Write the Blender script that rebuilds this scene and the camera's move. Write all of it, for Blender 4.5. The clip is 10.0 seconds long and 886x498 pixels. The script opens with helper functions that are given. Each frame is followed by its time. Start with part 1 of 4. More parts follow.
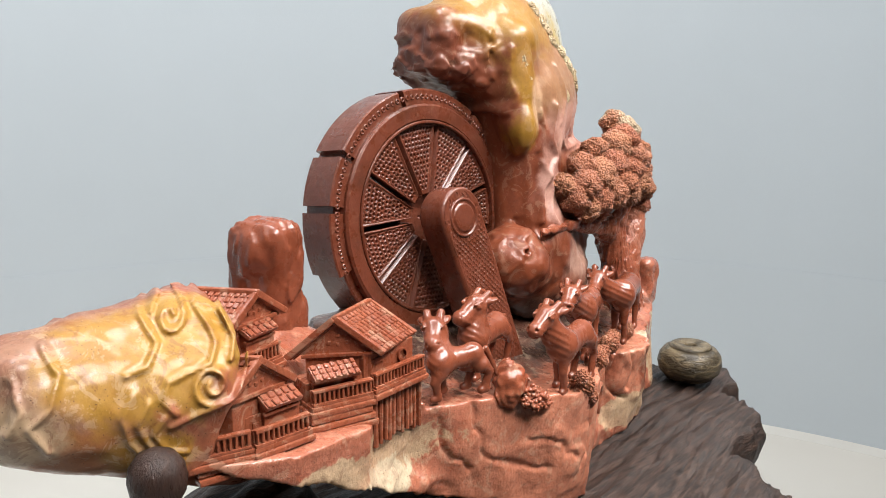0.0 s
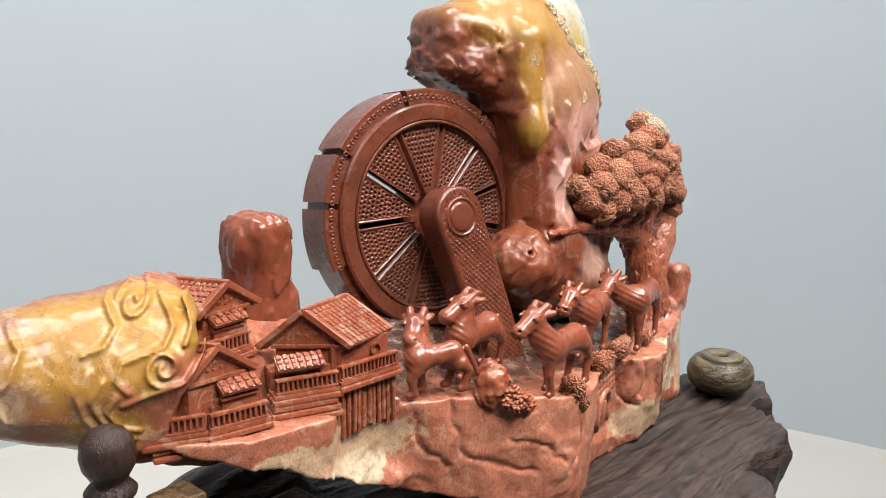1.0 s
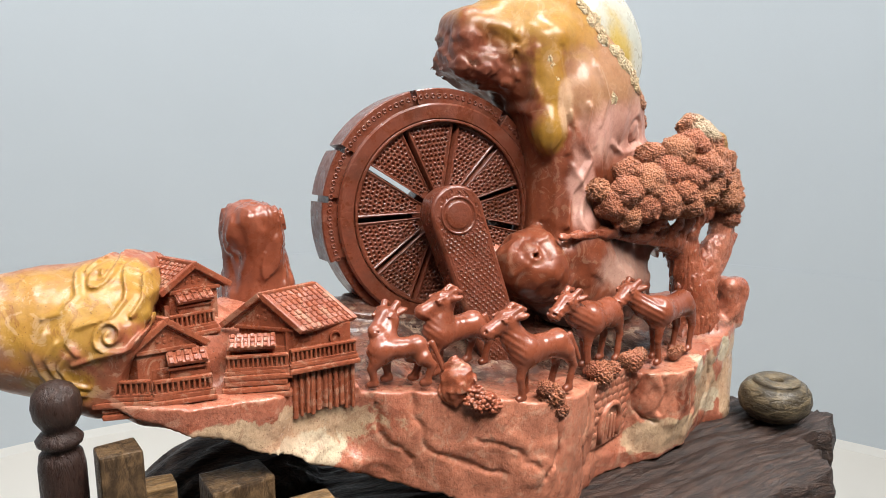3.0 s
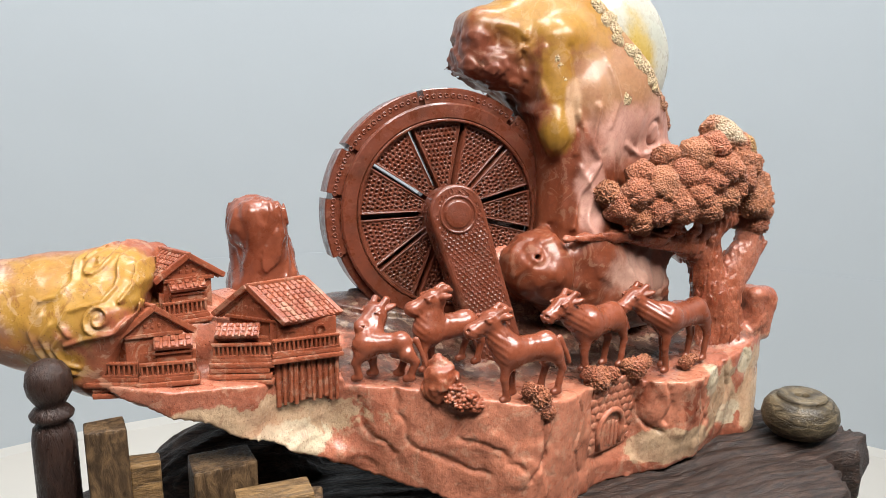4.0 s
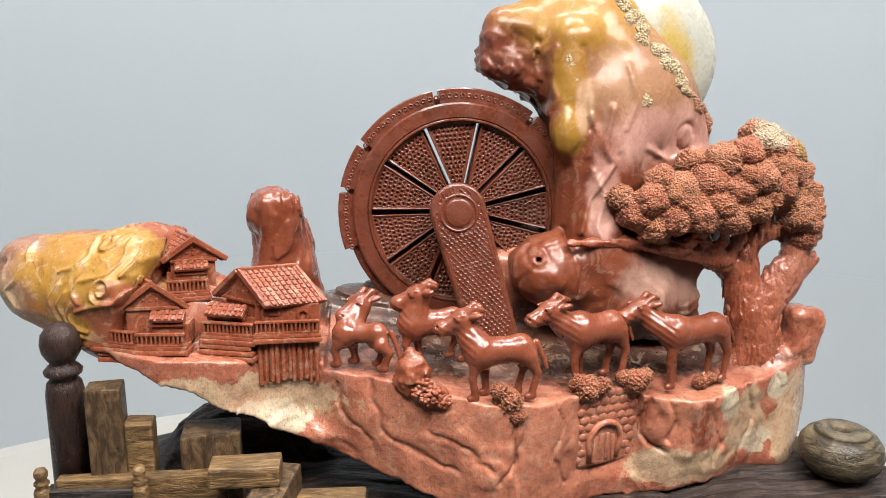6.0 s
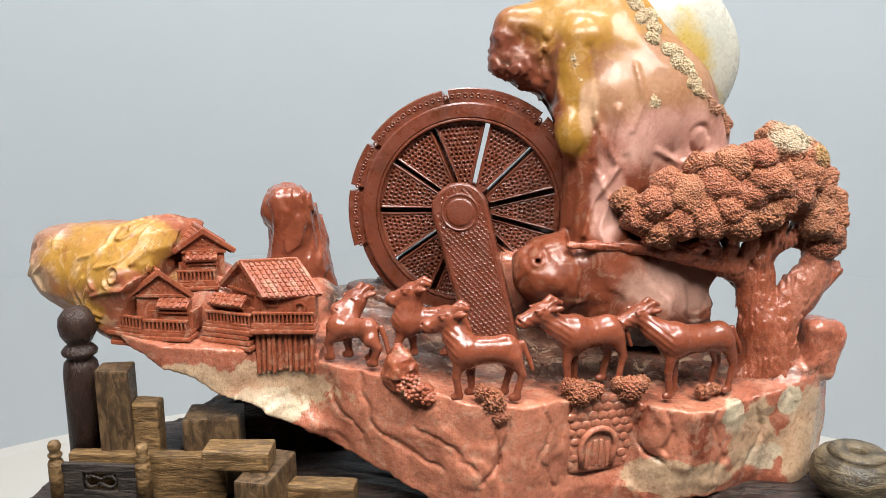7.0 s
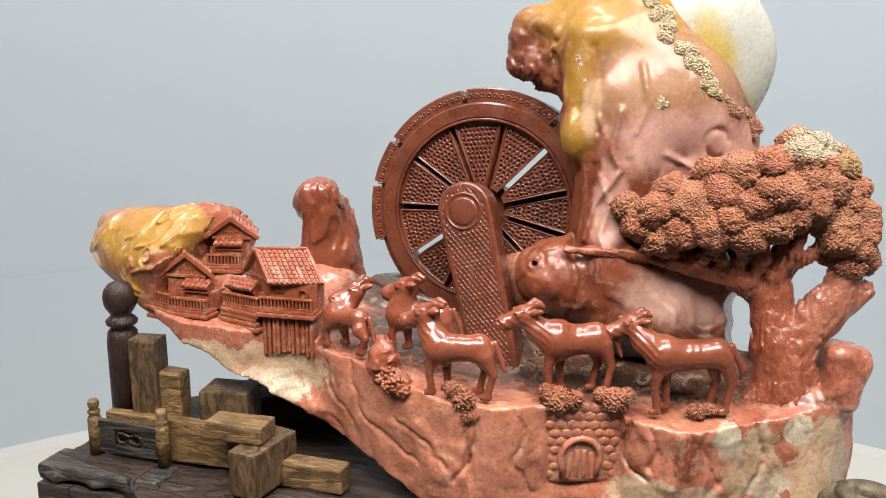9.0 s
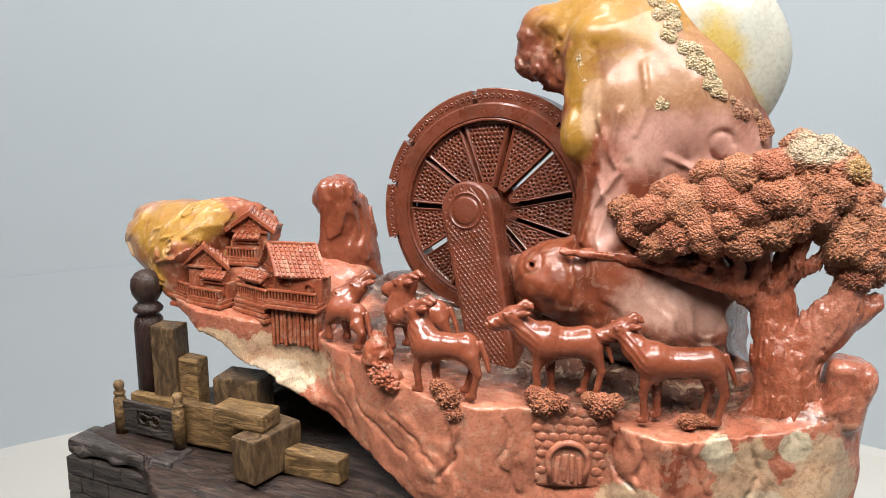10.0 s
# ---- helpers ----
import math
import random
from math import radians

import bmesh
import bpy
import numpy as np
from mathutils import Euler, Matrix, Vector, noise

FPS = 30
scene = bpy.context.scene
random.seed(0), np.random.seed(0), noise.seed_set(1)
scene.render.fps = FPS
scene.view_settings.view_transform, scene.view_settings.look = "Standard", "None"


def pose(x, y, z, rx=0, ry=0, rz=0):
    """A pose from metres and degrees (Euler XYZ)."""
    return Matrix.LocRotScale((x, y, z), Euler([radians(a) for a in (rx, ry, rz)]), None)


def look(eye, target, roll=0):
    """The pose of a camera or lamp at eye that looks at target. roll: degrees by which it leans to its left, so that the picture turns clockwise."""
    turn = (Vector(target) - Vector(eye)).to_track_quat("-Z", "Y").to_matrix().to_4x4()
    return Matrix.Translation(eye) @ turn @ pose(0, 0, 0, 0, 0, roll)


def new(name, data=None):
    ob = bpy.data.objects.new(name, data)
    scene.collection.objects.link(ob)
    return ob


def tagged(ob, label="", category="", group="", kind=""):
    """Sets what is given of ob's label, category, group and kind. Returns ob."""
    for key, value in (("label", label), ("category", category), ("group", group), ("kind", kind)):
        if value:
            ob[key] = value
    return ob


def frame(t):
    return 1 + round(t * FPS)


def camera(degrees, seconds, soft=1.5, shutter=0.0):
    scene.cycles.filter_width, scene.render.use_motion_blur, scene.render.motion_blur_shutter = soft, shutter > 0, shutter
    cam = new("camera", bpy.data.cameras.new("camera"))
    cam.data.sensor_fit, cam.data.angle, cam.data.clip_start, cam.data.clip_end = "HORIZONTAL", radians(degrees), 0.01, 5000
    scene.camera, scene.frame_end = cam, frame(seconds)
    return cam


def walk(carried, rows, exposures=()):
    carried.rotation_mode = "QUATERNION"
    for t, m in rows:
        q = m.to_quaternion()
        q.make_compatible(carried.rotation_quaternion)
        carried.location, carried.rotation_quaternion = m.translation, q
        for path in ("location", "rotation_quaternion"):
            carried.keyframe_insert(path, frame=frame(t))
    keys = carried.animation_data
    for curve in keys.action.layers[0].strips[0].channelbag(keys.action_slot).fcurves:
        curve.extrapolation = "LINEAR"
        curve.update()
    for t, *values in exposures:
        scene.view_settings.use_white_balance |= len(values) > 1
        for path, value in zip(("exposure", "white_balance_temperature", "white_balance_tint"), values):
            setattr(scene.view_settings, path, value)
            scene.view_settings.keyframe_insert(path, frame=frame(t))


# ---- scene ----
cam = camera(56.5, 10.0, 0.6)
# The camera goes round the carving on a level circle, at one height and one downward tilt.
RADIUS, EYE, TILT, LEAN, ASIDE = 0.4688, 0.290, -12.4, -0.3, 3.44
ROUND = [
    (0.0, -52.19), (0.5, -48.05), (1.0, -44.45), (1.5, -40.91), (2.0, -37.30), (2.5, -33.54),
    (3.0, -29.75), (3.5, -25.95), (4.0, -22.18), (4.5, -18.66), (5.0, -15.05), (5.5, -11.48),
    (6.0, -7.70), (6.5, -3.85), (7.0, 0.0), (7.5, 3.53), (8.0, 7.02), (8.5, 10.43),
    (9.0, 13.91), (9.5, 17.44), (10.0, 21.17),
]
walk(cam, [(t, pose(0, 0, 0, 0, 0, a) @ pose(0, -RADIUS, EYE, 90 + TILT, LEAN, ASIDE)) for t, a in ROUND], [(0.0, 0.2), (10.0, 0.2)])

# ---- light ----
world = bpy.data.worlds.new("world")
scene.world = world
world.use_nodes = True
world.node_tree.nodes["Background"].inputs[0].default_value = (0.8, 0.9, 1.0, 1)
world.node_tree.nodes["Background"].inputs[1].default_value = 0.3


def area_lamp(eye, target, size_x, size_y, watts, colour, spread):
    data = bpy.data.lights.new("area_lamp", "AREA")
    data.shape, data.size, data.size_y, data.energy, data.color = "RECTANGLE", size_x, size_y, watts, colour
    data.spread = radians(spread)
    ob = new("area_lamp", data)
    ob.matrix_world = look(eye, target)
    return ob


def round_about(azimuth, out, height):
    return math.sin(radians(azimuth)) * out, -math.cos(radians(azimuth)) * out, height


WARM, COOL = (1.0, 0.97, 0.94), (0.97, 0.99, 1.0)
# three unseen softboxes along the camera's circle stand in for one key light
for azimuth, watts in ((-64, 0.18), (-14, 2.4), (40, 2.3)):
    area_lamp(round_about(azimuth, 0.63, 1.00), (0, 0, 0.15), 0.56, 0.36, watts, WARM, 62)
# added unseen lamps under the ceiling, only there to brighten the backdrop
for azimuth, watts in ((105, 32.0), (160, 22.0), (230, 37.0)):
    area_lamp(round_about(azimuth, 0.65, 2.60), round_about(azimuth, 2.40, -0.70), 1.1, 0.55, watts, COOL, 150)


# ---- materials ----
class Nodes:
    """A node tree with short calls."""

    def __init__(self, name):
        self.mat = bpy.data.materials.new(name)
        self.mat.use_nodes = True
        self.tree = self.mat.node_tree
        self.bsdf = self.tree.nodes["Principled BSDF"]
        self.position = self.add("ShaderNodeNewGeometry").outputs["Position"]

    def add(self, kind, **settings):
        n = self.tree.nodes.new(kind)
        for key, value in settings.items():
            setattr(n, key, value)
        return n

    def put(self, socket, value):
        if isinstance(value, bpy.types.NodeSocket):
            self.tree.links.new(value, socket)
        elif isinstance(value, tuple) and len(value) == 3 and socket.type == "RGBA":
            socket.default_value = (*value, 1)
        else:
            socket.default_value = value

    def math(self, op, a, b=0.0, clamp=False):
        n = self.add("ShaderNodeMath", operation=op, use_clamp=clamp)
        self.put(n.inputs[0], a)
        self.put(n.inputs[1], b)
        return n.outputs[0]

    def vec(self, op, a, b=(0, 0, 0)):
        n = self.add("ShaderNodeVectorMath", operation=op)
        self.put(n.inputs[0], a)
        self.put(n.inputs[1], b)
        return n.outputs["Value"] if op in ("LENGTH", "DOT_PRODUCT") else n.outputs["Vector"]

    def noise(self, scale, detail=4.0, rough=0.55, where=None, distort=0.0):
        n = self.add("ShaderNodeTexNoise")
        self.put(n.inputs["Vector"], where or self.position)
        n.inputs["Scale"].default_value, n.inputs["Detail"].default_value = scale, detail
        n.inputs["Roughness"].default_value, n.inputs["Distortion"].default_value = rough, distort
        return n.outputs["Fac"]

    def cells(self, scale, where=None, feature="F1"):
        n = self.add("ShaderNodeTexVoronoi", feature=feature)
        self.put(n.inputs["Vector"], where or self.position)
        n.inputs["Scale"].default_value = scale
        return n.outputs["Distance"]

    def span(self, v, a, b, lo=0.0, hi=1.0):
        n = self.add("ShaderNodeMapRange", interpolation_type="SMOOTHSTEP")
        self.put(n.inputs[0], v)
        for i, x in enumerate((a, b, lo, hi)):
            self.put(n.inputs[i + 1], x)
        return n.outputs[0]

    def mix(self, fac, a, b, blend="MIX"):
        n = self.add("ShaderNodeMix", data_type="RGBA", blend_type=blend)
        self.put(n.inputs[0], fac)
        self.put(n.inputs[6], a)
        self.put(n.inputs[7], b)
        return n.outputs[2]

    def bump(self, height, depth, strength=1.0, under=None):
        n = self.add("ShaderNodeBump")
        n.inputs["Strength"].default_value, n.inputs["Distance"].default_value = strength, depth
        self.put(n.inputs["Height"], height)
        if under:
            self.put(n.inputs["Normal"], under)
        return n.outputs[0]

    def finish(self, colour, rough, normal=None, **more):
        self.put(self.bsdf.inputs["Base Color"], colour)
        self.put(self.bsdf.inputs["Roughness"], rough)
        if normal:
            self.put(self.bsdf.inputs["Normal"], normal)
        for key, value in more.items():
            self.put(self.bsdf.inputs[key.replace("_", " ")], value)
        return self.mat


RED, BROWN, PINK = (0.235, 0.055, 0.022), (0.09, 0.022, 0.009), (0.55, 0.20, 0.115)
YELLOW, CREAM, PALE = (0.33, 0.165, 0.022), (0.56, 0.38, 0.23), (0.64, 0.53, 0.36)
ORANGE = (0.42, 0.13, 0.03)


def stone(name, base, zones=(), rough=0.28, grain=1.0, ridges=0.0, dark=BROWN, wax=0.45, mottle=0.0, speck=0.6, chisel=0.0):
    """Polished soapstone: a base colour with clouds of other colours, a few of them painted light, at their places in
    the block (millimetres: centre, radii, colour, edge).
    """
    n = Nodes(name)
    clouds, fine = n.noise(38, 5, 0.6), n.noise(420, 4, 0.6)
    colour = n.mix(n.span(clouds, 0.42, 0.72), base, dark)
    warp = n.math("ADD", n.noise(28, 6, 0.66, distort=0.8), n.math("MULTIPLY", n.noise(130, 4, 0.6), 0.35))
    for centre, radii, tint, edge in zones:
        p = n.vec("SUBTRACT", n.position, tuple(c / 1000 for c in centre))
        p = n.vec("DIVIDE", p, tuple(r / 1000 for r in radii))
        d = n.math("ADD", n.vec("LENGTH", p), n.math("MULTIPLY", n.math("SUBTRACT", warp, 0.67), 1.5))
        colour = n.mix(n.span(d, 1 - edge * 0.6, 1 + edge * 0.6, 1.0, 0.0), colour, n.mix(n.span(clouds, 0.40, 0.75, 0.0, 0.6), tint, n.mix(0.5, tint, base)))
    colour = n.mix(n.span(fine, 0.44, 0.64, 0.0, 0.15 + 0.4 * grain + 0.25 * chisel), colour, n.mix(0.45, colour, (0.03, 0.006, 0.003)))
    veins = n.noise(70, 6, 0.7, distort=2.5)
    colour = n.mix(n.span(veins, 0.56, 0.66, 0.0, 0.35 * grain), colour, n.mix(0.35, colour, (0.70, 0.42, 0.28)))
    if mottle:
        blot, blot2 = n.noise(85, 7, 0.72, distort=1.2), n.noise(55, 6, 0.7, distort=2.0)
        colour = n.mix(n.span(blot, 0.545, 0.575, 0.0, 0.6 * mottle), colour, n.mix(0.45, colour, (0.70, 0.50, 0.34)))
        colour = n.mix(n.span(blot2, 0.57, 0.61, 0.0, 0.7 * mottle), colour, n.mix(0.5, colour, (0.16, 0.03, 0.012)))
    flecks = n.noise(950, 3, 0.6)
    colour = n.mix(n.span(flecks, 0.56, 0.68, 0.0, 0.12 * grain + 0.5 * chisel), colour, n.mix(0.6, colour, (0.72, 0.45, 0.26)))
    specks = n.cells(480)
    colour = n.mix(n.span(specks, 0.07, 0.15, speck, 0.0), colour, (0.06, 0.015, 0.010))
    normal = n.bump(n.noise(170, 5, 0.6), 0.0010 * grain + 0.0012 * chisel, 0.6)
    normal = n.bump(n.noise(700, 4, 0.6), 0.0005 * grain + 0.0005 * chisel, 0.6, normal)
    if chisel:
        strokes = n.noise(1, 4, 0.6, n.vec("MULTIPLY", n.position, (300, 300, 34)))
        normal = n.bump(strokes, 0.0026 * chisel, 0.7, normal)
        normal = n.bump(n.span(n.cells(190), 0.04, 0.16), 0.0006 * chisel, 0.6, normal)
    if ridges:
        shade = n.add("ShaderNodeObjectInfo").outputs["Random"]
        colour = n.mix(n.math("MULTIPLY", shade, 0.55), colour, n.mix(0.5, colour, (0.62, 0.34, 0.16)))
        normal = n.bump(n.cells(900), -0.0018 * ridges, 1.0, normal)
        # near-black in the gaps between grains puts their shade into the colour
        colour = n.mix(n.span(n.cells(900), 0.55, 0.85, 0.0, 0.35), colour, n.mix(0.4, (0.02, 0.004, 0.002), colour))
    colour = n.mix(1.0, colour, (0.72, 0.73, 0.745), "MULTIPLY")
    r = n.span(n.noise(120, 4, 0.6), 0.35, 0.7, rough - 0.06, rough + 0.16)
    soft = n.bump(n.noise(130, 3, 0.5), 0.0010 * max(grain, 0.4), 0.5)
    return n.finish(colour, r, normal, Coat_Weight=wax * 0.8, Coat_Roughness=0.09 + 0.05 * grain, Coat_Normal=soft if not ridges else normal, Specular_IOR_Level=0.28)


ROCK_ZONES = [
    ((-40, -70, 85), (85, 40, 46), PINK, 0.35),
    ((45, -60, 85), (60, 30, 40), PINK, 0.4),
    ((-152, -44, 112), (70, 30, 16), CREAM, 0.08),
    ((-120, -54, 104), (30, 24, 13), PALE, 0.08),
    ((128, -40, 85), (44, 30, 34), PINK, 0.3),
    ((112, -44, 66), (36, 24, 12), CREAM, 0.08),
    ((150, -32, 86), (15, 30, 26), CREAM, 0.08),
    ((184, -10, 78), (17, 30, 34), CREAM, 0.08),
    # ledge round the herd: dark brown stone, deepened to paint the recess's shade
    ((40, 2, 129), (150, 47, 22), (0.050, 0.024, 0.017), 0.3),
    ((-60, 44, 145), (55, 40, 26), (0.05, 0.028, 0.022), 0.4),
    ((-220, -15, 182), (44, 44, 30), YELLOW, 0.5),
    ((-190, -25, 180), (14, 24, 16), YELLOW, 0.3),
    ((-266, 0, 172), (24, 60, 44), (0.28, 0.15, 0.075), 0.4),
    ((138, -40, 102), (9, 20, 13), PALE, 0.08),
    ((158, -28, 72), (12, 20, 9), PALE, 0.08),
    ((118, -45, 92), (8, 20, 15), (0.24, 0.06, 0.03), 0.3),
    ((172, -18, 106), (8, 20, 9), PALE, 0.08),
    ((150, -32, 62), (9, 20, 7), (0.30, 0.09, 0.05), 0.3),
    ((-225, -30, 150), (22, 26, 13), ORANGE, 0.4),
]
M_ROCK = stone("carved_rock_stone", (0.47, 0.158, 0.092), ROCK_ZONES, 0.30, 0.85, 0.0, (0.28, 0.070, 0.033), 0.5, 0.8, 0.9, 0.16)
PROW_ZONES = [
    ((-262, 10, 175), (52, 60, 60), (0.35, 0.185, 0.115), 0.4),
    ((-250, -10, 150), (40, 30, 18), (0.40, 0.15, 0.055), 0.5),
    ((-230, -14, 182), (32, 34, 22), (0.41, 0.215, 0.036), 0.35),
    ((-204, -14, 190), (22, 30, 16), (0.41, 0.215, 0.036), 0.35),
    ((-225, 34, 205), (64, 26, 16), (0.22, 0.06, 0.026), 0.4),
    ((-278, 0, 164), (20, 40, 16), CREAM, 0.4),
    ((-232, -20, 152), (16, 20, 9), YELLOW, 0.4),
]
M_PROW = stone("cloud_stone", (0.34, 0.10, 0.048), PROW_ZONES, 0.40, 0.35, 0.0, (0.22, 0.052, 0.022), 0.25, 1.0, 0.8)
PEAK_ZONES = [
    ((94, 10, 292), (50, 70, 36), (0.33, 0.165, 0.08), 0.8),
    ((60, 40, 330), (60, 80, 32), YELLOW, 0.6),
    ((46, 6, 288), (10, 20, 26), YELLOW, 0.5),
    ((45, 5, 252), (11, 18, 15), YELLOW, 0.45),
    ((54, 4, 268), (5, 18, 16), (0.50, 0.30, 0.17), 0.5),
    # pink stone, lightened to paint the face's pinkish-white highlight
    ((108, 8, 250), (40, 40, 18), (0.58, 0.31, 0.24), 0.7),
    ((0, 64, 294), (26, 60, 24), (0.19, 0.055, 0.030), 0.6),
    ((112, 0, 168), (34, 40, 18), (0.48, 0.27, 0.20), 0.5),
    # pale streak that paints the highlight down the neck into the colour
    ((66, 0, 214), (9, 30, 26), (0.50, 0.26, 0.20), 0.5),
    # boulder's foot: dark stone with the shade of the recess painted in
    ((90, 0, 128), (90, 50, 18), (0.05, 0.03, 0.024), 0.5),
]
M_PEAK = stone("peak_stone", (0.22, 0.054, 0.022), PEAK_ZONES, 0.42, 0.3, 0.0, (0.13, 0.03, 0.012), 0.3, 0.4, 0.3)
M_MOON = stone("pale_stone", (0.47, 0.45, 0.37), [((112, 30, 284), (16, 40, 36), (0.46, 0.32, 0.08), 0.6), ((128, 20, 268), (22, 40, 14), (0.46, 0.33, 0.10), 0.5)], 0.30, 0.3, dark=(0.42, 0.42, 0.35), speck=0.1, wax=0.3)
M_WHEEL = stone("wheel_stone", (0.15, 0.038, 0.019), (), 0.30, 0.6, 0.0, BROWN, 0.45)
M_FIGURE = stone("figure_stone", (0.24, 0.064, 0.031), (), 0.27, 0.35, dark=(0.17, 0.04, 0.017), wax=0.55)
M_HOUSE = stone("house_stone", (0.33, 0.092, 0.044), (), 0.28, 0.7, dark=(0.24, 0.054, 0.024), wax=0.15, mottle=0.8)
M_TREE = stone("tree_stone", (0.33, 0.092, 0.046), [((186, 6, 150), (14, 30, 40), (0.42, 0.15, 0.09), 0.6)], 0.28, 0.6, dark=(0.22, 0.045, 0.018), wax=0.4, chisel=0.7)
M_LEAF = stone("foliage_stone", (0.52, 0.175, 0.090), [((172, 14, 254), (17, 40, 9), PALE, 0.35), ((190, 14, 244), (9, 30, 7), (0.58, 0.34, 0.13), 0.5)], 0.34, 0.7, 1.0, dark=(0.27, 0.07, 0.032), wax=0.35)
M_BEAD = stone("beaded_stone", (0.70, 0.56, 0.34), [((135, 30, 262), (22, 30, 16), (0.42, 0.16, 0.09), 0.5)], 0.4, 0.8, 1.0, dark=(0.56, 0.40, 0.20))


def timber(name, dark, light, scale=1.0, rough=0.45, along=(1, 6, 6), lo=0.40, hi=0.62):
    n = Nodes(name)
    coord = n.add("ShaderNodeTexCoord").outputs["Object"]
    p = n.vec("MULTIPLY", coord, along)
    rings = n.noise(60 * scale, 6, 0.62, p, 1.2)
    fine = n.noise(320 * scale, 3, 0.6, p)
    colour = n.mix(n.span(rings, lo, hi), dark, light)
    colour = n.mix(n.span(fine, 0.5, 0.75, 0.0, 0.5), colour, dark)
    normal = n.bump(rings, 0.0022, 0.6)
    normal = n.bump(fine, 0.0006, 0.6, normal)
    return n.finish(colour, n.span(fine, 0.3, 0.7, rough - 0.1, rough + 0.15), normal, Specular_IOR_Level=0.3)


M_DRIFT = timber("dark_driftwood", (0.008, 0.005, 0.004), (0.058, 0.034, 0.025), 1.0, 0.42, (1, 7, 7), 0.36, 0.70)
M_POST = timber("dark_turned_wood", (0.018, 0.010, 0.008), (0.052, 0.028, 0.021), 1.0, 0.35, (4, 4, 1), 0.3, 0.8)
M_BLOCK = timber("aged_brown_wood", (0.030, 0.018, 0.010), (0.150, 0.092, 0.046), 1.0, 0.4, (3, 3, 1), 0.3, 0.75)
M_LIGHTWOOD = timber("pale_brown_wood", (0.055, 0.032, 0.014), (0.26, 0.155, 0.066), 1.0, 0.4, (1, 4, 4), 0.3, 0.75)
M_MILL = timber("olive_brown_wood", (0.035, 0.027, 0.017), (0.115, 0.088, 0.052), 1.0, 0.35, (1, 1, 3))
M_GRILLE = timber("grey_brown_wood", (0.014, 0.011, 0.010), (0.065, 0.052, 0.044), 1.0, 0.4)


def plain(name, colour, rough, depth, scale):
    n = Nodes(name)
    c = n.mix(n.span(n.noise(3, 4), 0.3, 0.7, 0.0, 0.10), colour, tuple(x * 0.85 for x in colour))
    return n.finish(c, rough, n.bump(n.noise(scale, 4), depth, 0.5))


M_WALL = plain("grey_backdrop_paper", (0.58, 0.62, 0.65), 0.9, 0.0004, 300)
M_TABLE = plain("cream_table_cloth", (0.72, 0.68, 0.62), 0.9, 0.0005, 700)
M_CEIL = plain("grey_ceiling_paint", (0.22, 0.22, 0.22), 0.9, 0.0005, 200)
M_DIM = plain("dark_unseen_wall", (0.045, 0.045, 0.05), 0.9, 0.0005, 200)

# ---- mesh helpers ----
MM = 0.001


def mesh_of(bm, name, smooth=False):
    me = bpy.data.meshes.new(name)
    bm.normal_update()
    bm.to_mesh(me)
    bm.free()
    if smooth:
        me.polygons.foreach_set("use_smooth", [True] * len(me.polygons))
    return me


def part(name, shape, material, parent, label="", smooth=True, m=None):
    """One mesh object (from a bmesh or a mesh) under a thing or under a part."""
    me = shape if isinstance(shape, bpy.types.Mesh) else mesh_of(shape, name, smooth)
    if material and not me.materials:
        me.materials.append(material)
    ob = new(name, me)
    if parent:
        ob.parent = parent
        ob.matrix_parent_inverse = WORLD[parent.name].inverted()
    here = m or Matrix.Identity(4)
    WORLD[ob.name] = here
    ob.matrix_basis = here
    return tagged(ob, label) if label else ob


WORLD = {}


def thing(name, at, label, category, group=""):
    ob = new(name)
    ob.empty_display_size = 0.02
    ob.location = at
    WORLD[ob.name] = Matrix.Translation(at)
    return tagged(ob, label, category, group)


def setting(name, bm, material, label):
    me = mesh_of(bm, name, False)
    me.materials.append(material)
    ob = new(name, me)
    WORLD[ob.name] = Matrix.Identity(4)
    return tagged(ob, label, "", "", "structure")


def add_box(bm, centre, size, m=None, bevel=0.0, taper=1.0, jitter=0.0, segments=2):
    """A bevelled block, in millimetres, whose top may be narrower than its foot."""
    made = bmesh.ops.create_cube(bm, size=1)["verts"]
    for v in made:
        k = taper if v.co.z > 0 else 1
        v.co = Vector((v.co.x * size[0] * k, v.co.y * size[1] * k, v.co.z * size[2]))
        if jitter:
            v.co += Vector([random.uniform(-jitter, jitter) for _ in range(3)])
    if bevel:
        edges = list({e for v in made for e in v.link_edges})
        made = bmesh.ops.bevel(bm, geom=edges, offset=bevel, segments=segments, affect="EDGES", profile=0.6)["verts"]
    t = (m or Matrix.Identity(4))
    for v in made:
        v.co = (t @ (v.co + Vector(centre))) * MM
    return made


def add_lathe(bm, profile, m=None, sides=28):
    """A turned shape from (radius, height) pairs, in millimetres."""
    t = m or Matrix.Identity(4)
    rings = []
    for r, z in profile:
        if r <= 0:
            rings.append([bm.verts.new((t @ Vector((0, 0, z))) * MM)])
        else:
            rings.append([bm.verts.new((t @ Vector((r * math.cos(2 * math.pi * i / sides), r * math.sin(2 * math.pi * i / sides), z))) * MM) for i in range(sides)])
    for a, b in zip(rings, rings[1:]):
        for i in range(sides):
            j = (i + 1) % sides
            if len(a) == 1:
                bm.faces.new((a[0], b[j], b[i]))
            elif len(b) == 1:
                bm.faces.new((a[i], a[j], b[0]))
            else:
                bm.faces.new((a[i], a[j], b[j], b[i]))
    bmesh.ops.recalc_face_normals(bm, faces=bm.faces)


# ---- carving by distance fields, in millimetres ----
TABLE = np.random.RandomState(3).rand(32, 32, 32).astype(np.float32)


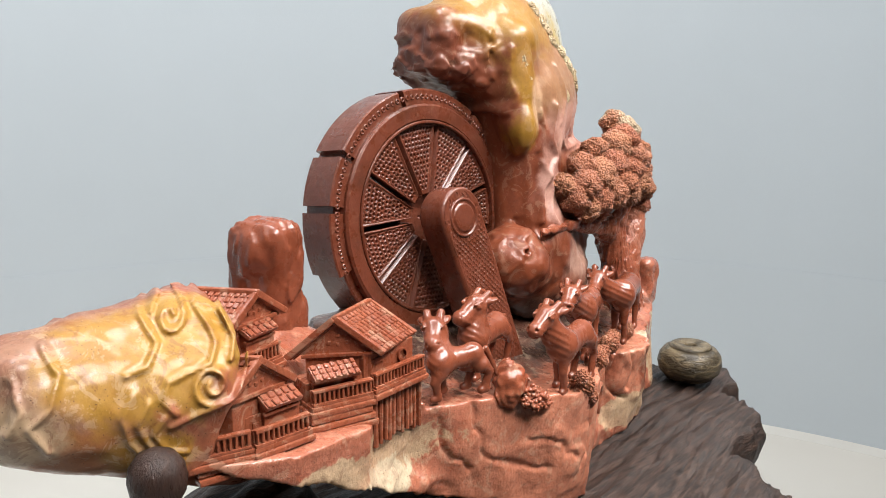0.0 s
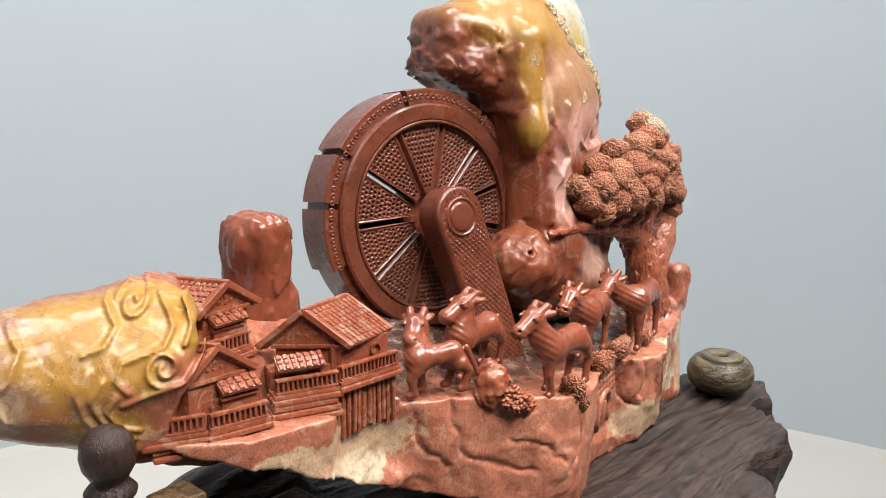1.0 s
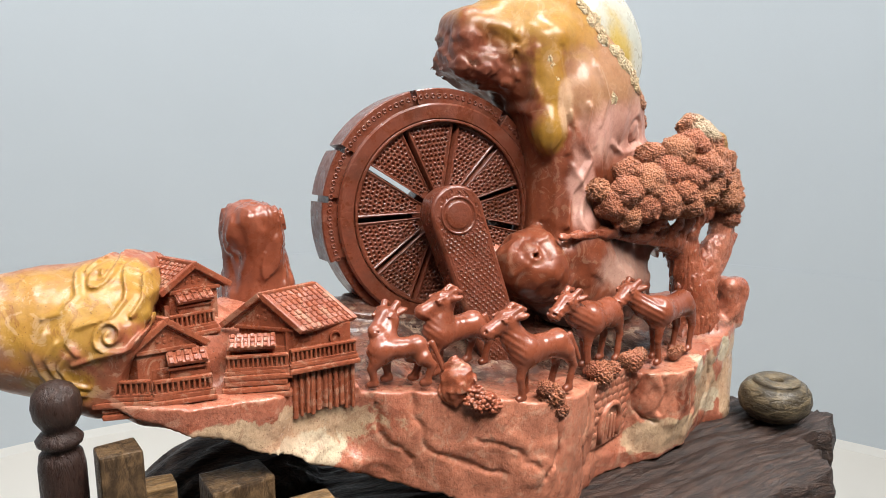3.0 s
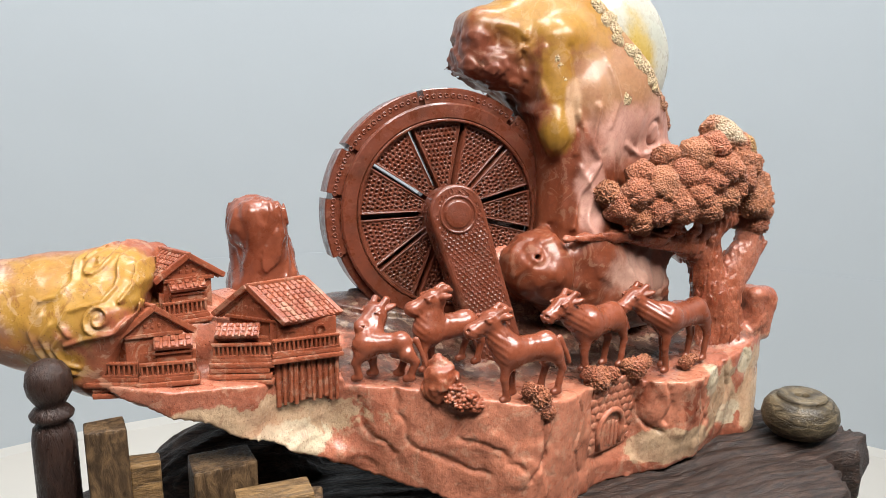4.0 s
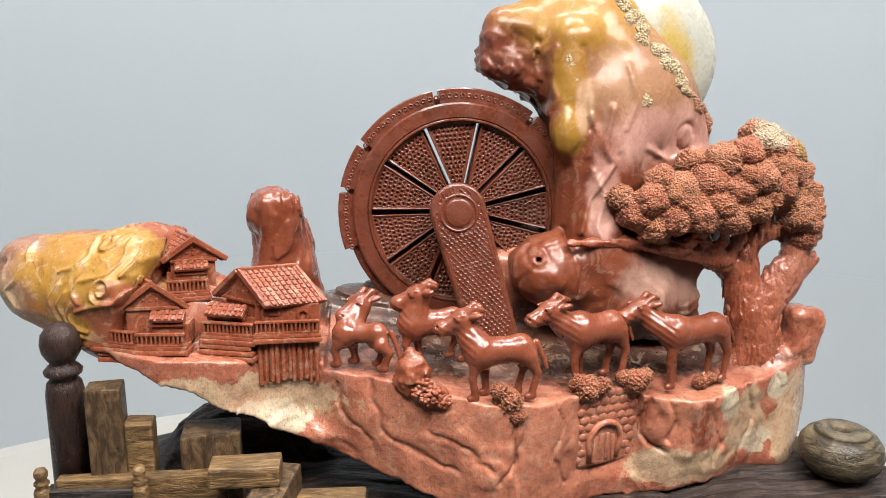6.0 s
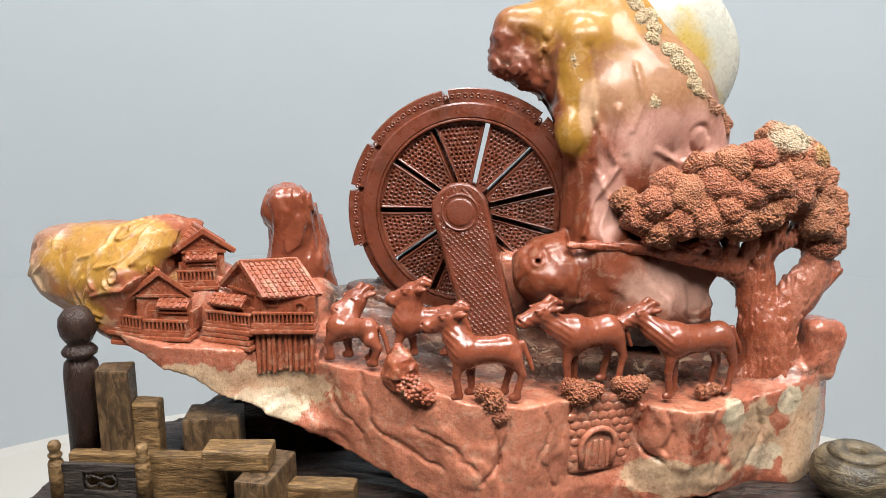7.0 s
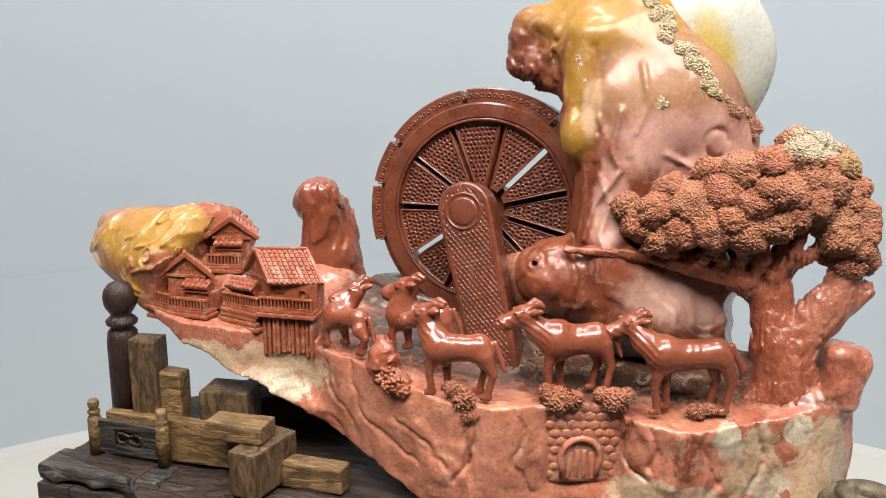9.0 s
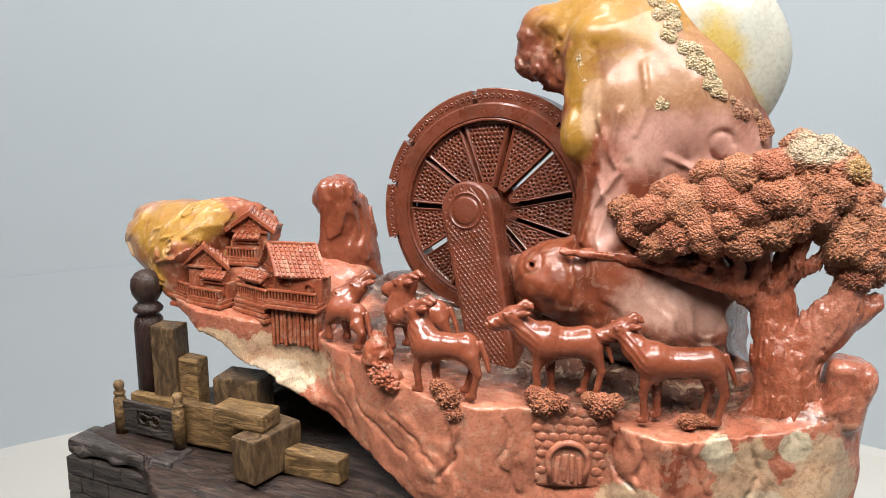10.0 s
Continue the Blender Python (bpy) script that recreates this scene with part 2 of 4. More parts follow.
def lumps(p, size, octaves=2, shift=0.0):
    """Smooth random values about 0, within -0.5 to 0.5."""
    total, weight, norm = 0.0, 1.0, 0.0
    for o in range(octaves):
        q = [c / size * 2 ** o + shift + 7.3 * o for c in p]
        i = [np.floor(c).astype(np.int32) for c in q]
        f = [c - k for c, k in zip(q, i)]
        f = [c * c * (3 - 2 * c) for c in f]
        i = [k & 31 for k in i]
        j = [(k + 1) & 31 for k in i]
        a = TABLE[i[0], i[1], i[2]] * (1 - f[0]) + TABLE[j[0], i[1], i[2]] * f[0]
        b = TABLE[i[0], j[1], i[2]] * (1 - f[0]) + TABLE[j[0], j[1], i[2]] * f[0]
        c = TABLE[i[0], i[1], j[2]] * (1 - f[0]) + TABLE[j[0], i[1], j[2]] * f[0]
        d = TABLE[i[0], j[1], j[2]] * (1 - f[0]) + TABLE[j[0], j[1], j[2]] * f[0]
        ab, cd = a * (1 - f[1]) + b * f[1], c * (1 - f[1]) + d * f[1]
        total = total + weight * (ab * (1 - f[2]) + cd * f[2] - 0.5)
        norm += weight
        weight *= 0.5
    return total / norm


def chips(p, size, steps=7, shift=0.0):
    """Stepped random values, like broken facets, within -0.5 to 0.5."""
    v = lumps(p, size, 2, shift) * steps
    f = np.floor(v)
    e = v - f
    return (f + np.clip((e - 0.5) * 4 + 0.5, 0, 1)) / steps


def turned(p, centre, rot):
    q = [c - k for c, k in zip(p, centre)]
    if rot is None:
        return q
    r = np.array(Euler([radians(a) for a in rot]).to_matrix().transposed(), dtype=np.float32)
    return [r[k, 0] * q[0] + r[k, 1] * q[1] + r[k, 2] * q[2] for k in range(3)]


def egg(p, centre, radii, rot=None):
    q = [c / r for c, r in zip(turned(p, centre, rot), radii)]
    k0 = np.sqrt(q[0] ** 2 + q[1] ** 2 + q[2] ** 2)
    return (k0 - 1) * min(radii) if max(radii) < 1.6 * min(radii) else (k0 - 1) * k0 / np.sqrt(sum((c / r) ** 2 for c, r in zip(q, radii)) + 1e-9)


def rod(p, a, b, ra, rb=None):
    """A rounded rod from a to b, tapered."""
    rb = ra if rb is None else rb
    ab = [y - x for x, y in zip(a, b)]
    pa = [c - k for c, k in zip(p, a)]
    h = np.clip(sum(x * y for x, y in zip(pa, ab)) / sum(x * x for x in ab), 0, 1)
    return np.sqrt(sum((x - h * y) ** 2 for x, y in zip(pa, ab))) - (ra + (rb - ra) * h)


def slab(p, centre, half, rot=None, soft=1.0):
    q = [np.abs(c) - (k - soft) for c, k in zip(turned(p, centre, rot), half)]
    return np.sqrt(sum(np.maximum(c, 0) ** 2 for c in q)) + np.minimum(np.maximum(np.maximum(q[0], q[1]), q[2]), 0) - soft


def join(a, b, k=4.0):
    h = np.clip(0.5 + 0.5 * (b - a) / k, 0, 1)
    return b + (a - b) * h - k * h * (1 - h)


def cut(a, b, k=3.0):
    return -join(-a, b, k)


def sculpt(name, field, lo, hi, step):
    """A closed mesh of the surface where the field is zero (surface nets)."""
    axes = [np.arange(l, h + step, step, dtype=np.float32) for l, h in zip(lo, hi)]
    d = np.asarray(field([a.reshape([-1 if i == k else 1 for i in range(3)]) * np.ones([len(x) for x in axes], np.float32) for k, a in enumerate(axes)]), np.float32)
    d[0], d[-1], d[:, 0], d[:, -1], d[:, :, 0], d[:, :, -1] = 9, 9, 9, 9, 9, 9
    inside = d < 0
    n = [s - 1 for s in d.shape]
    corner = lambda a, x, y, z: a[x:x + n[0], y:y + n[1], z:z + n[2]]
    count = sum(corner(inside, x, y, z).astype(np.int8) for x in (0, 1) for y in (0, 1) for z in (0, 1))
    cells = np.argwhere((count > 0) & (count < 8))
    index = -np.ones(n, np.int32)
    index[tuple(cells.T)] = np.arange(len(cells))
    place, hits = np.zeros((len(cells), 3)), np.zeros(len(cells))
    for axis in range(3):
        for u in (0, 1):
            for v in (0, 1):
                o = np.zeros(3, int)
                o[(axis + 1) % 3], o[(axis + 2) % 3] = u, v
                e = o.copy()
                e[axis] = 1
                a, b = d[tuple((cells + o).T)], d[tuple((cells + e).T)]
                ok = (a < 0) != (b < 0)
                t = np.where(ok, a / np.where(a == b, 1, a - b), 0)
                at = np.tile(o.astype(float), (len(cells), 1))
                at[:, axis] = t
                place += at * ok[:, None]
                hits += ok
    verts = ((cells + place / hits[:, None]) * step + np.array(lo)) * MM
    faces = []
    for axis in range(3):
        s = [slice(1, k) for k in n]
        s[axis] = slice(0, n[axis])
        e = list(s)
        e[axis] = slice(1, n[axis] + 1)
        a, b = inside[tuple(s)], inside[tuple(e)]
        for flip, mask in ((False, a & ~b), (True, ~a & b)):
            c = np.argwhere(mask)
            c += np.array([0 if k == axis else 1 for k in range(3)])
            if not len(c):
                continue
            u, v = np.zeros(3, int), np.zeros(3, int)
            u[(axis + 1) % 3], v[(axis + 2) % 3] = 1, 1
            quad = np.stack([index[tuple(x.T)] for x in (c - u - v, c - v, c, c - u)], 1)
            faces.append(quad[:, ::-1] if flip else quad)
    faces = np.concatenate(faces)
    me = bpy.data.meshes.new(name)
    me.from_pydata(verts.tolist(), [], faces.tolist())
    me.polygons.foreach_set("use_smooth", np.ones(len(faces), bool))
    me.update()
    return me


# ---- the room ----
TABLE_Z, WALL_R = -1.05, 2.40


def arc(bm, inner, outer, z0, z1, a0, a1):
    """A curved wall, angles from the x axis."""
    loops = []
    for i in range(81):
        a = radians(a0 + (a1 - a0) * i / 80)
        loops.append([bm.verts.new((math.cos(a) * r * MM, math.sin(a) * r * MM, z * MM)) for r, z in ((inner, z0), (outer, z0), (outer, z1), (inner, z1))])
    for u, v in zip(loops, loops[1:]):
        for k in range(4):
            bm.faces.new((u[k], v[k], v[(k + 1) % 4], u[(k + 1) % 4]))
    bm.faces.new(loops[0])
    bm.faces.new(loops[-1][::-1])
    bmesh.ops.recalc_face_normals(bm, faces=bm.faces)


def room():
    """A round studio: cream floor running up in a wide cove into the paper backdrop, with an added dark wall behind the
    camera.
    """
    bm = bmesh.new()
    top, inner = TABLE_Z / MM, WALL_R / MM
    cove = 300
    sweep = [(inner - cove - 8 + cove * math.sin(radians(a)), top + cove - cove * math.cos(radians(a))) for a in range(0, 61, 5)]
    add_lathe(bm, [(0, top)] + sweep + [(inner - 2, top + 160), (inner - 2, top - 30), (0, top - 30)], sides=160)
    floor = setting("floor", bm, M_TABLE, "cream floor cloth under the display pedestal")
    outer, z0, z1 = inner + 20, top, 3400
    bm = bmesh.new()
    arc(bm, inner, outer, z0, z1, -12, 172)
    wall = setting("wall_round", bm, M_WALL, "pale blue-grey paper backdrop wall")
    # added wall out of view, kept dark to hold fill light off the carving
    bm = bmesh.new()
    arc(bm, inner, outer, z0, z1, 172, 348)
    setting("added_dark_wall", bm, M_DIM, "added dark grey wall out of view, cutting fill light")
    # added ceiling out of view, grey so that it bounces little light
    bm = bmesh.new()
    add_lathe(bm, [(0, 3402), (outer, 3402), (outer, 3422), (0, 3422)], sides=64)
    setting("ceiling", bm, M_CEIL, "added grey ceiling out of view, cutting bounced light")
    bm = bmesh.new()
    arc(bm, inner - 3, inner - 1, z0 + 150, z0 + 705, -12, 172)
    seam = setting("baseboard", bm, M_WALL, "pale grey lower sheet along the foot of the backdrop")
    for ob in (floor, wall, seam):
        ob.data.polygons.foreach_set("use_smooth", [abs(f.normal.z) < 0.9 and len(f.vertices) == 4 for f in ob.data.polygons])
        ob.data.set_sharp_from_angle(angle=radians(20))


room()
pedestal = thing("pedestal", (0, 0, TABLE_Z), "plain grey round display pedestal on the floor", "pedestal")
bm = bmesh.new()
add_lathe(bm, [(0, -1050), (120, -1050), (124, -1046), (124, -30), (110, -26), (110, -1.5), (0, -1.5)], sides=48)
part("drum", bm, M_CEIL, pedestal)

# ---- the stone carving ----
carving = thing("stone_carving", (0, 0, 0.048), "polished red and yellow soapstone carving of a village with water wheel", "stone carving")

PX = (-262, -245, -220, -180, -140, -130, -100, -88, -57, -14, 15, 30, 55, 75, 84, 100, 122, 140, 190, 208)
FRONT = (4, -6, -28, -46, -44, -35, -33, -40, -52, -68, -71, -64, -42, -38, -38, -43, -42, -30, -10, 12)
FOOT = (172, 160, 142, 126, 107, 101, 87, 81, 68, 52, 46, 46, 46, 47, 48, 51, 54, 51, 51, 54)
LEDGE = (150, 145, 142, 139, 137, 134, 133, 133, 131, 124, 121, 120, 119, 117, 114, 113, 113, 114, 118, 116)
BACK = (10, 20, 36, 48, 54, 58, 62, 66, 70, 74, 76, 78, 80, 80, 80, 78, 72, 66, 46, 30)


def crease(u, v, path, width):
    """1 on a broken line in the (u, v) plane, falling to 0 at about twice its width."""
    best = 1e6
    for (a, b), (c, d) in zip(path, path[1:]):
        t = np.clip(((u - a) * (c - a) + (v - b) * (d - b)) / ((c - a) ** 2 + (d - b) ** 2 + 1e-6), 0, 1)
        best = np.minimum(best, (u - a - t * (c - a)) ** 2 + (v - b - t * (d - b)) ** 2)
    return np.exp(-best / width ** 2)


def front_relief(x, z):
    """Depth of the carved front, seen along y: plus is pressed in."""
    zero = np.zeros_like(x + z)
    flat = [x + zero, zero + 3.0, z + zero]
    r = 2.5 * np.abs(lumps(flat, 44, 2, 1.3)) + 1.0 * lumps(flat, 6, 3, 3.7) + 7 * chips(flat, 42, 7, 6.1) + (1.2 + 2.2 * np.clip((x - 78) / 12, 0, 1)) * chips((flat[0] * 1.6, flat[1], flat[2] * 0.7), 12, 6, 2.4)
    u, v = x + 9 * lumps(flat, 13, 2, 5.2), z + 9 * lumps(flat, 11, 2, 8.4)
    step = lambda v, w: np.clip(v / w * 0.5 + 0.5, 0, 1)
    r = r + 3.4 * step(x - 7 + 2.5 * np.sin(z / 6.0), 1.0) * step(43 + 2 * np.sin(z / 5.0) - x, 3.0)
    r = r + 2.3 * crease(u, v, [(-88, 122), (-87, 108), (-80, 98), (-72, 92)], 1.03)
    r = r + 1.9 * crease(u, v, [(-72, 128), (-66, 112), (-64, 96), (-50, 88), (-24, 78)], 1.11)
    r = r + 1.8 * crease(u, v, [(-40, 100), (-18, 92), (-6, 78)], 0.94)
    r = r + 2.5 * crease(u, v, [(6, 122), (4, 104), (8, 88), (-2, 72)], 0.94)
    r = r + 1.9 * crease(u, v, [(30, 118), (34, 100), (30, 82), (36, 60)], 1.03)
    r = r + 4.0 * crease(u, v, [(84, 113), (87, 102), (83, 90), (89, 80), (96, 76)], 1.20)
    r = r + 2.1 * crease(u, v, [(96, 110), (104, 96), (98, 84)], 1.11)
    r = r + 2.3 * crease(u, v, [(128, 112), (126, 96), (132, 80), (128, 64)], 1.45)
    r = r + 2.3 * crease(u, v, [(150, 110), (156, 90), (148, 70)], 1.45)
    r = r + 1.6 * crease(u, v, [(168, 118), (176, 100), (172, 82), (180, 66)], 1.20)
    r = r + 4.0 * step(x - 45, 2.0) * step(84 - x, 2.0) * step(118 - z, 3.0) * step(z - 64, 5.0)
    r = r - 2.4 * crease(x, z, [(112, 104), (116, 90), (110, 76)], 5.0)
    r = r - 2.0 * crease(x, z, [(-30, 116), (-26, 100)], 8.0)
    r = r - 9.0 * crease(x, z, [(-150, 100), (-118, 96), (-100, 88)], 9.0)
    return r


def gap(p):
    """The hole that goes right through beside the tree trunk."""
    a = join(rod(p, (140, 20, 160), (168, 130, 126), 9.5, 22), rod(p, (141, 20, 146), (169, 130, 108), 9.5, 22), 3)
    return a


def rock_field(p):
    x, y, z = p
    w = lumps(p, 46, 2)
    w2 = lumps(p, 11, 2, 4.1)
    line, up = x[:, :1, :1], z[:1, :1, :]
    front, foot, ledge, back = (np.interp(line, PX, v).astype(np.float32) for v in (FRONT, FOOT, LEDGE, BACK))
    lean = np.clip((ledge - up) / 60, -0.2, 1.4)
    f = front + 4 * lean * lean + front_relief(line, up)
    top = ledge + w2 * 2.5 + np.clip((y + 12) * 0.3, -4, 10) * (line > -95)
    d = np.maximum(np.maximum(f - y, y - back - w * 12), np.maximum(z - top, foot + w2 * 4 + 6 * chips(p, 22, 6, 1.1) + np.maximum(y + 35, 0) * 0.12 - z))
    d = np.maximum(d, x - 203 - w * 20 + np.abs(z - 85) * 0.08)
    # hill that carries the houses
    d = join(d, egg(p, (-176, 10, 142), (40, 28, 34), (0, 10, 0)) + w2 * 2, 6)
    d = join(d, egg(p, (-128, 0, 138), (24, 24, 20)) + w2 * 2, 5)
    d = join(d, slab(p, (-134, -16, 128), (26, 13, 12), (0, 0, 5), 6) + w2 * 3, 5)
    d = join(d, egg(p, (-140, 36, 140), (46, 30, 26)), 8)
    # waves under the wheel
    wave = 2.0 * np.sin(z * 0.9 + x * 0.15)
    d = join(d, egg(p, (-60, 48, 126), (62, 30, 30)) + w2 * 2 + wave * 0.6, 6)
    d = join(d, slab(p, (72, 52, 126), (84, 26, 56), None, 14) + w * 8 + w2 * 4, 8)
    # right end
    d = join(d, rod(p, (172, 0, 60), (174, 4, 110), 21, 18) + 7 * chips((x, y, z * 0.45), 16, 7, 3.3), 6)
    d = join(d, slab(p, (191, 5, 131), (11, 13, 18), (0, 8, 10), 6) + 5 * chips(p, 18, 6, 4.4), 2)
    return cut(d, gap(p), 3)


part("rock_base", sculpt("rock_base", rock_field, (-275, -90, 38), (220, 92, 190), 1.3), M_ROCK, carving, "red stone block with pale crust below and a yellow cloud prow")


def spiral(cu, cv, r0, r1, a0, turns, steps=22):
    return [(cu + (r0 + (r1 - r0) * k / steps) * math.cos(a0 + turns * 2 * math.pi * k / steps), cv + (r0 + (r1 - r0) * k / steps) * math.sin(a0 + turns * 2 * math.pi * k / steps)) for k in range(steps + 1)]


def prow_field(p):
    x, y, z = p
    w, w2 = lumps(p, 26, 2), lumps(p, 8, 2, 2.2)
    d = -1e3
    for n, at in (((-0.16, -0.52, 0.84), (-212, -8, 196)), ((-0.38, -0.92, -0.06), (-231, -28, 160)), ((-0.45, -0.25, -0.86), (-248, -15, 147)),
                  ((-0.97, -0.20, 0.10), (-281, 9, 180)), ((-0.06, 0.44, 0.90), (-215, 8, 203)), ((0.0, 1.0, 0.0), (0, 50, 0)), ((-0.75, 0.62, 0.2), (-270, 34, 180))):
        d = -join(-d, -sum(k * (c - a) for k, c, a in zip(n, p, at)), 13)
    d = -join(-d, -(z - 203 - 0.03 * (x + 200)), 8)
    d = -join(-d, -(0.93 * (x + 190) - 0.2 * (y + 20) - 0.3 * (z - 180)), 18)
    # curls, seen along the direction of the slanting face
    u, v = x[:, :, :1] * 0.86 - y[:, :, :1] * 0.5, z[:1, :1, :]
    c = crease(u, v, spiral(-177, 197, 1.5, 7, 0.4, 1.4), 1.2)
    for path in (spiral(-163.5, 175, 1.5, 7.5, 2.5, 1.4), [(-168, 199), (-164, 194), (-161, 188), (-164, 182), (-172, 180), (-179, 178), (-181, 172), (-177, 167)],
                 [(-152, 190), (-149, 183), (-150, 176), (-156, 168), (-168, 166), (-179, 162)], [(-186, 172), (-190, 165), (-188, 158), (-183, 151), (-176, 148)],
                 [(-181, 166), (-185, 160), (-181, 153), (-174, 151)], [(-191, 176), (-195, 168), (-193, 158), (-188, 150)], [(-188, 198), (-182, 190), (-186, 184), (-193, 182)],
                 [(-220, 194), (-214, 186), (-217, 176), (-224, 170), (-219, 160)], [(-229, 186), (-226, 176), (-231, 168)], [(-158, 196), (-154, 188), (-156, 182)]):
        c = np.maximum(c, crease(u, v, path, 1.15))
    hollow = crease(y[:, :, :1] * 0.9 - x[:, :, :1] * 0.2, v, [(40, 192), (52, 182), (50, 172), (62, 164)], 3.0) * np.clip((-262 - x) / 8, 0, 1)
    return d + w * 5 + w2 * 1.6 - 1.7 * c + 2.5 * hollow


part("cloud_prow", sculpt("cloud_prow", prow_field, (-294, -50, 118), (-158, 62, 216), 0.9), M_PROW, carving, "yellow cream and red prow carved with curling clouds")


def peak_field(p):
    x, y, z = p
    w, w2 = lumps(p, 30, 2, 2.0), lumps(p, 9, 2, 5.0)
    d = egg(p, (60, 58, 292), (52, 42, 52))
    end = slab(p, (27, 58, 299), (28, 24, 25), (0, 8, -6), 12)
    d = join(d, end, 10)
    d = -join(-d, 0.55 * (x - 10) + 0.83 * (z - 284), 8)
    d = join(d, egg(p, (86, 52, 268), (48, 42, 46)), 12)
    d = join(d, egg(p, (114, 54, 254), (31, 27, 25), (0, 20, 0)), 10)
    d = join(d, rod(p, (52, 28, 304), (47, 17, 258), 17, 11), 5)
    d = join(d, egg(p, (45, 12, 255), (8, 9, 14)), 3)
    d = join(d, rod(p, (70, 34, 270), (67, 26, 190), 27, 24), 10)
    d = join(d, egg(p, (66, 20, 178), (20, 26, 30)), 10)
    d = join(d, slab(p, (105, 40, 190), (45, 20, 50), None, 15), 10)
    # sharp fold down the cliff
    fold = crease(x[:, :1, :1], z[:1, :1, :], [(70, 268), (66, 246), (72, 236), (58, 216), (53, 196)], 2.0)
    # the rounded boulder like a fish's head
    d = join(d, egg(p, (38, 12, 171), (25, 24, 22), (0, 14, -12)) + w2 * 2, 5)
    d = join(d, egg(p, (90, 27, 158), (58, 28, 38), (0, 6, 8)) + w * 4 + w2 * 1.2 + 15 * chips(p, 34, 8, 5.5), 10)
    seam = crease(x[:, :1, :1], z[:1, :1, :], [(46, 196), (48, 184), (53, 172), (51, 160)], 1.6)
    ring = crease(x[:, :1, :1], z[:1, :1, :], [(27 + 6 * math.cos(k), 183 + 6 * math.sin(k)) for k in np.linspace(0, 6.3, 14)], 1.2)
    brow = crease(x[:, :1, :1], z[:1, :1, :], [(16, 170), (22, 178), (32, 190), (44, 194)], 1.5)
    oval = crease(x[:, :1, :1], z[:1, :1, :], [(121 + 6 * math.cos(k), 250 + 8 * math.sin(k)) for k in np.linspace(0.2, 5.2, 14)], 1.5)
    xx, zz = x[:, :1, :1], z[:1, :1, :]
    edges = crease(xx, zz, [(58, 264), (62, 252), (57, 240)], 1.6)
    for path in ([(38, 302), (35, 288), (38, 272), (34, 262)], [(80, 292), (85, 272), (79, 256)], [(60, 232), (67, 216), (62, 200), (66, 190)], [(95, 244), (110, 236), (128, 240)], [(30, 312), (26, 298), (30, 284)]):
        edges = np.maximum(edges, crease(xx, zz, path, 1.6))
    gully = np.maximum(crease(xx, zz, [(53, 302), (57, 286), (54, 270), (58, 256)], 2.2), crease(xx, zz, [(76, 240), (80, 224), (76, 206)], 2.5))
    d = d + (1.8 * gully - 1.6 * edges) * (y < 45)
    d = d - 3.2 * fold * (y < 40) + (2.4 * seam + 1.2 * ring - 1.4 * brow) * (y < 20) + 1.6 * oval * (y < 30)
    d = cut(d, egg(p, (27, -12, 182), (2.3, 18, 2.3)), 0.6)
    drape = lumps((x * 1.0, y * 1.0, z * 0.22), 9, 2, 1.7)
    flow = np.clip((300 - z) / 40, 0.15, 1)
    # broken pockets under the overhang, as ledges that run slantwise
    rough = np.clip((40 - x) / 10, 0, 1) * np.clip((316 - z) / 8, 0, 1) * np.clip((z - 258) / 8, 0, 1)
    broken = 10 * chips((x * 0.8 + z * 0.5, y * 0.8, z - x * 0.4), 13, 7, 3.1) + 5 * np.abs(lumps((x + z * 0.5, y, z), 7, 2, 4.4)) - 0.5
    return cut(d + w * 2.5 + w2 * 0.6 - 4.0 * (0.25 - np.abs(drape)) * flow * (1 - rough) + broken * rough, gap(p), 3)


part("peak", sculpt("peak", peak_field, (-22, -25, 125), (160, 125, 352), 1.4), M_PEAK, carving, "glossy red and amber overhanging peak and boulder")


def moon_field(p):
    return egg(p, (104, 56, 294), (46, 22, 52), (0, 0, 8)) + lumps(p, 30, 1) * 2


part("pale_dome", sculpt("pale_dome", moon_field, (55, 20, 240), (158, 84, 352), 2.0), M_MOON, carving, "milky yellow and white translucent dome behind the peak")


def pillar_field(p):
    x, y, z = p
    d = slab(p, (-127, 43, 181), (13.5 + (210 - z) * 0.05, 18, 40), (4, -5, 15), 12)
    d = join(d, egg(p, (-139, 39, 200), (8, 12, 13)), 4)
    d = join(d, rod(p, (-121, 48, 200), (-108, 52, 140), 7, 9), 8)
    d = join(d, slab(p, (-129, 46, 155), (16, 17, 20), (0, 0, 15), 10), 8)
    flutes = lumps((x * 0.9 - z * 0.10, y, z * 0.16), 7, 2, 2.7)
    return d + 13 * chips((x, y, z * 0.6), 26, 8, 2.0) + 5 * (np.abs(flutes) - 0.12) + lumps(p, 3.5, 2, 1.9) * 0.9


part("rock_pillar", sculpt("rock_pillar", pillar_field, (-165, 15, 130), (-85, 80, 232), 1.1), M_FIGURE, carving, "standing dark red rock pillar")

# ---- the water wheel ----
WHEEL = pose(-0.0145, 0.0335, 0.204, 84, 0, -1.5)
wheel = part("water_wheel", bmesh.new(), M_WHEEL, carving, "round carved water wheel with slots and dotted panels")
# how far each open slot is cut askew, clockwise, from front to back
SKEW = {-24: 2.4, 12: -0.6, -57: 4.6, 45: -3.0, -126: 3.0}
SLOTS = (-157, -126, -91, -57, -24, 12, 45, 76, 104, 134, 165)


def polar(r, a, depth):
    """Wheel place: angle clockwise from the top, depth towards the viewer."""
    return (WHEEL @ Vector((math.sin(radians(a)) * r * MM, math.cos(radians(a)) * r * MM, depth * MM)))


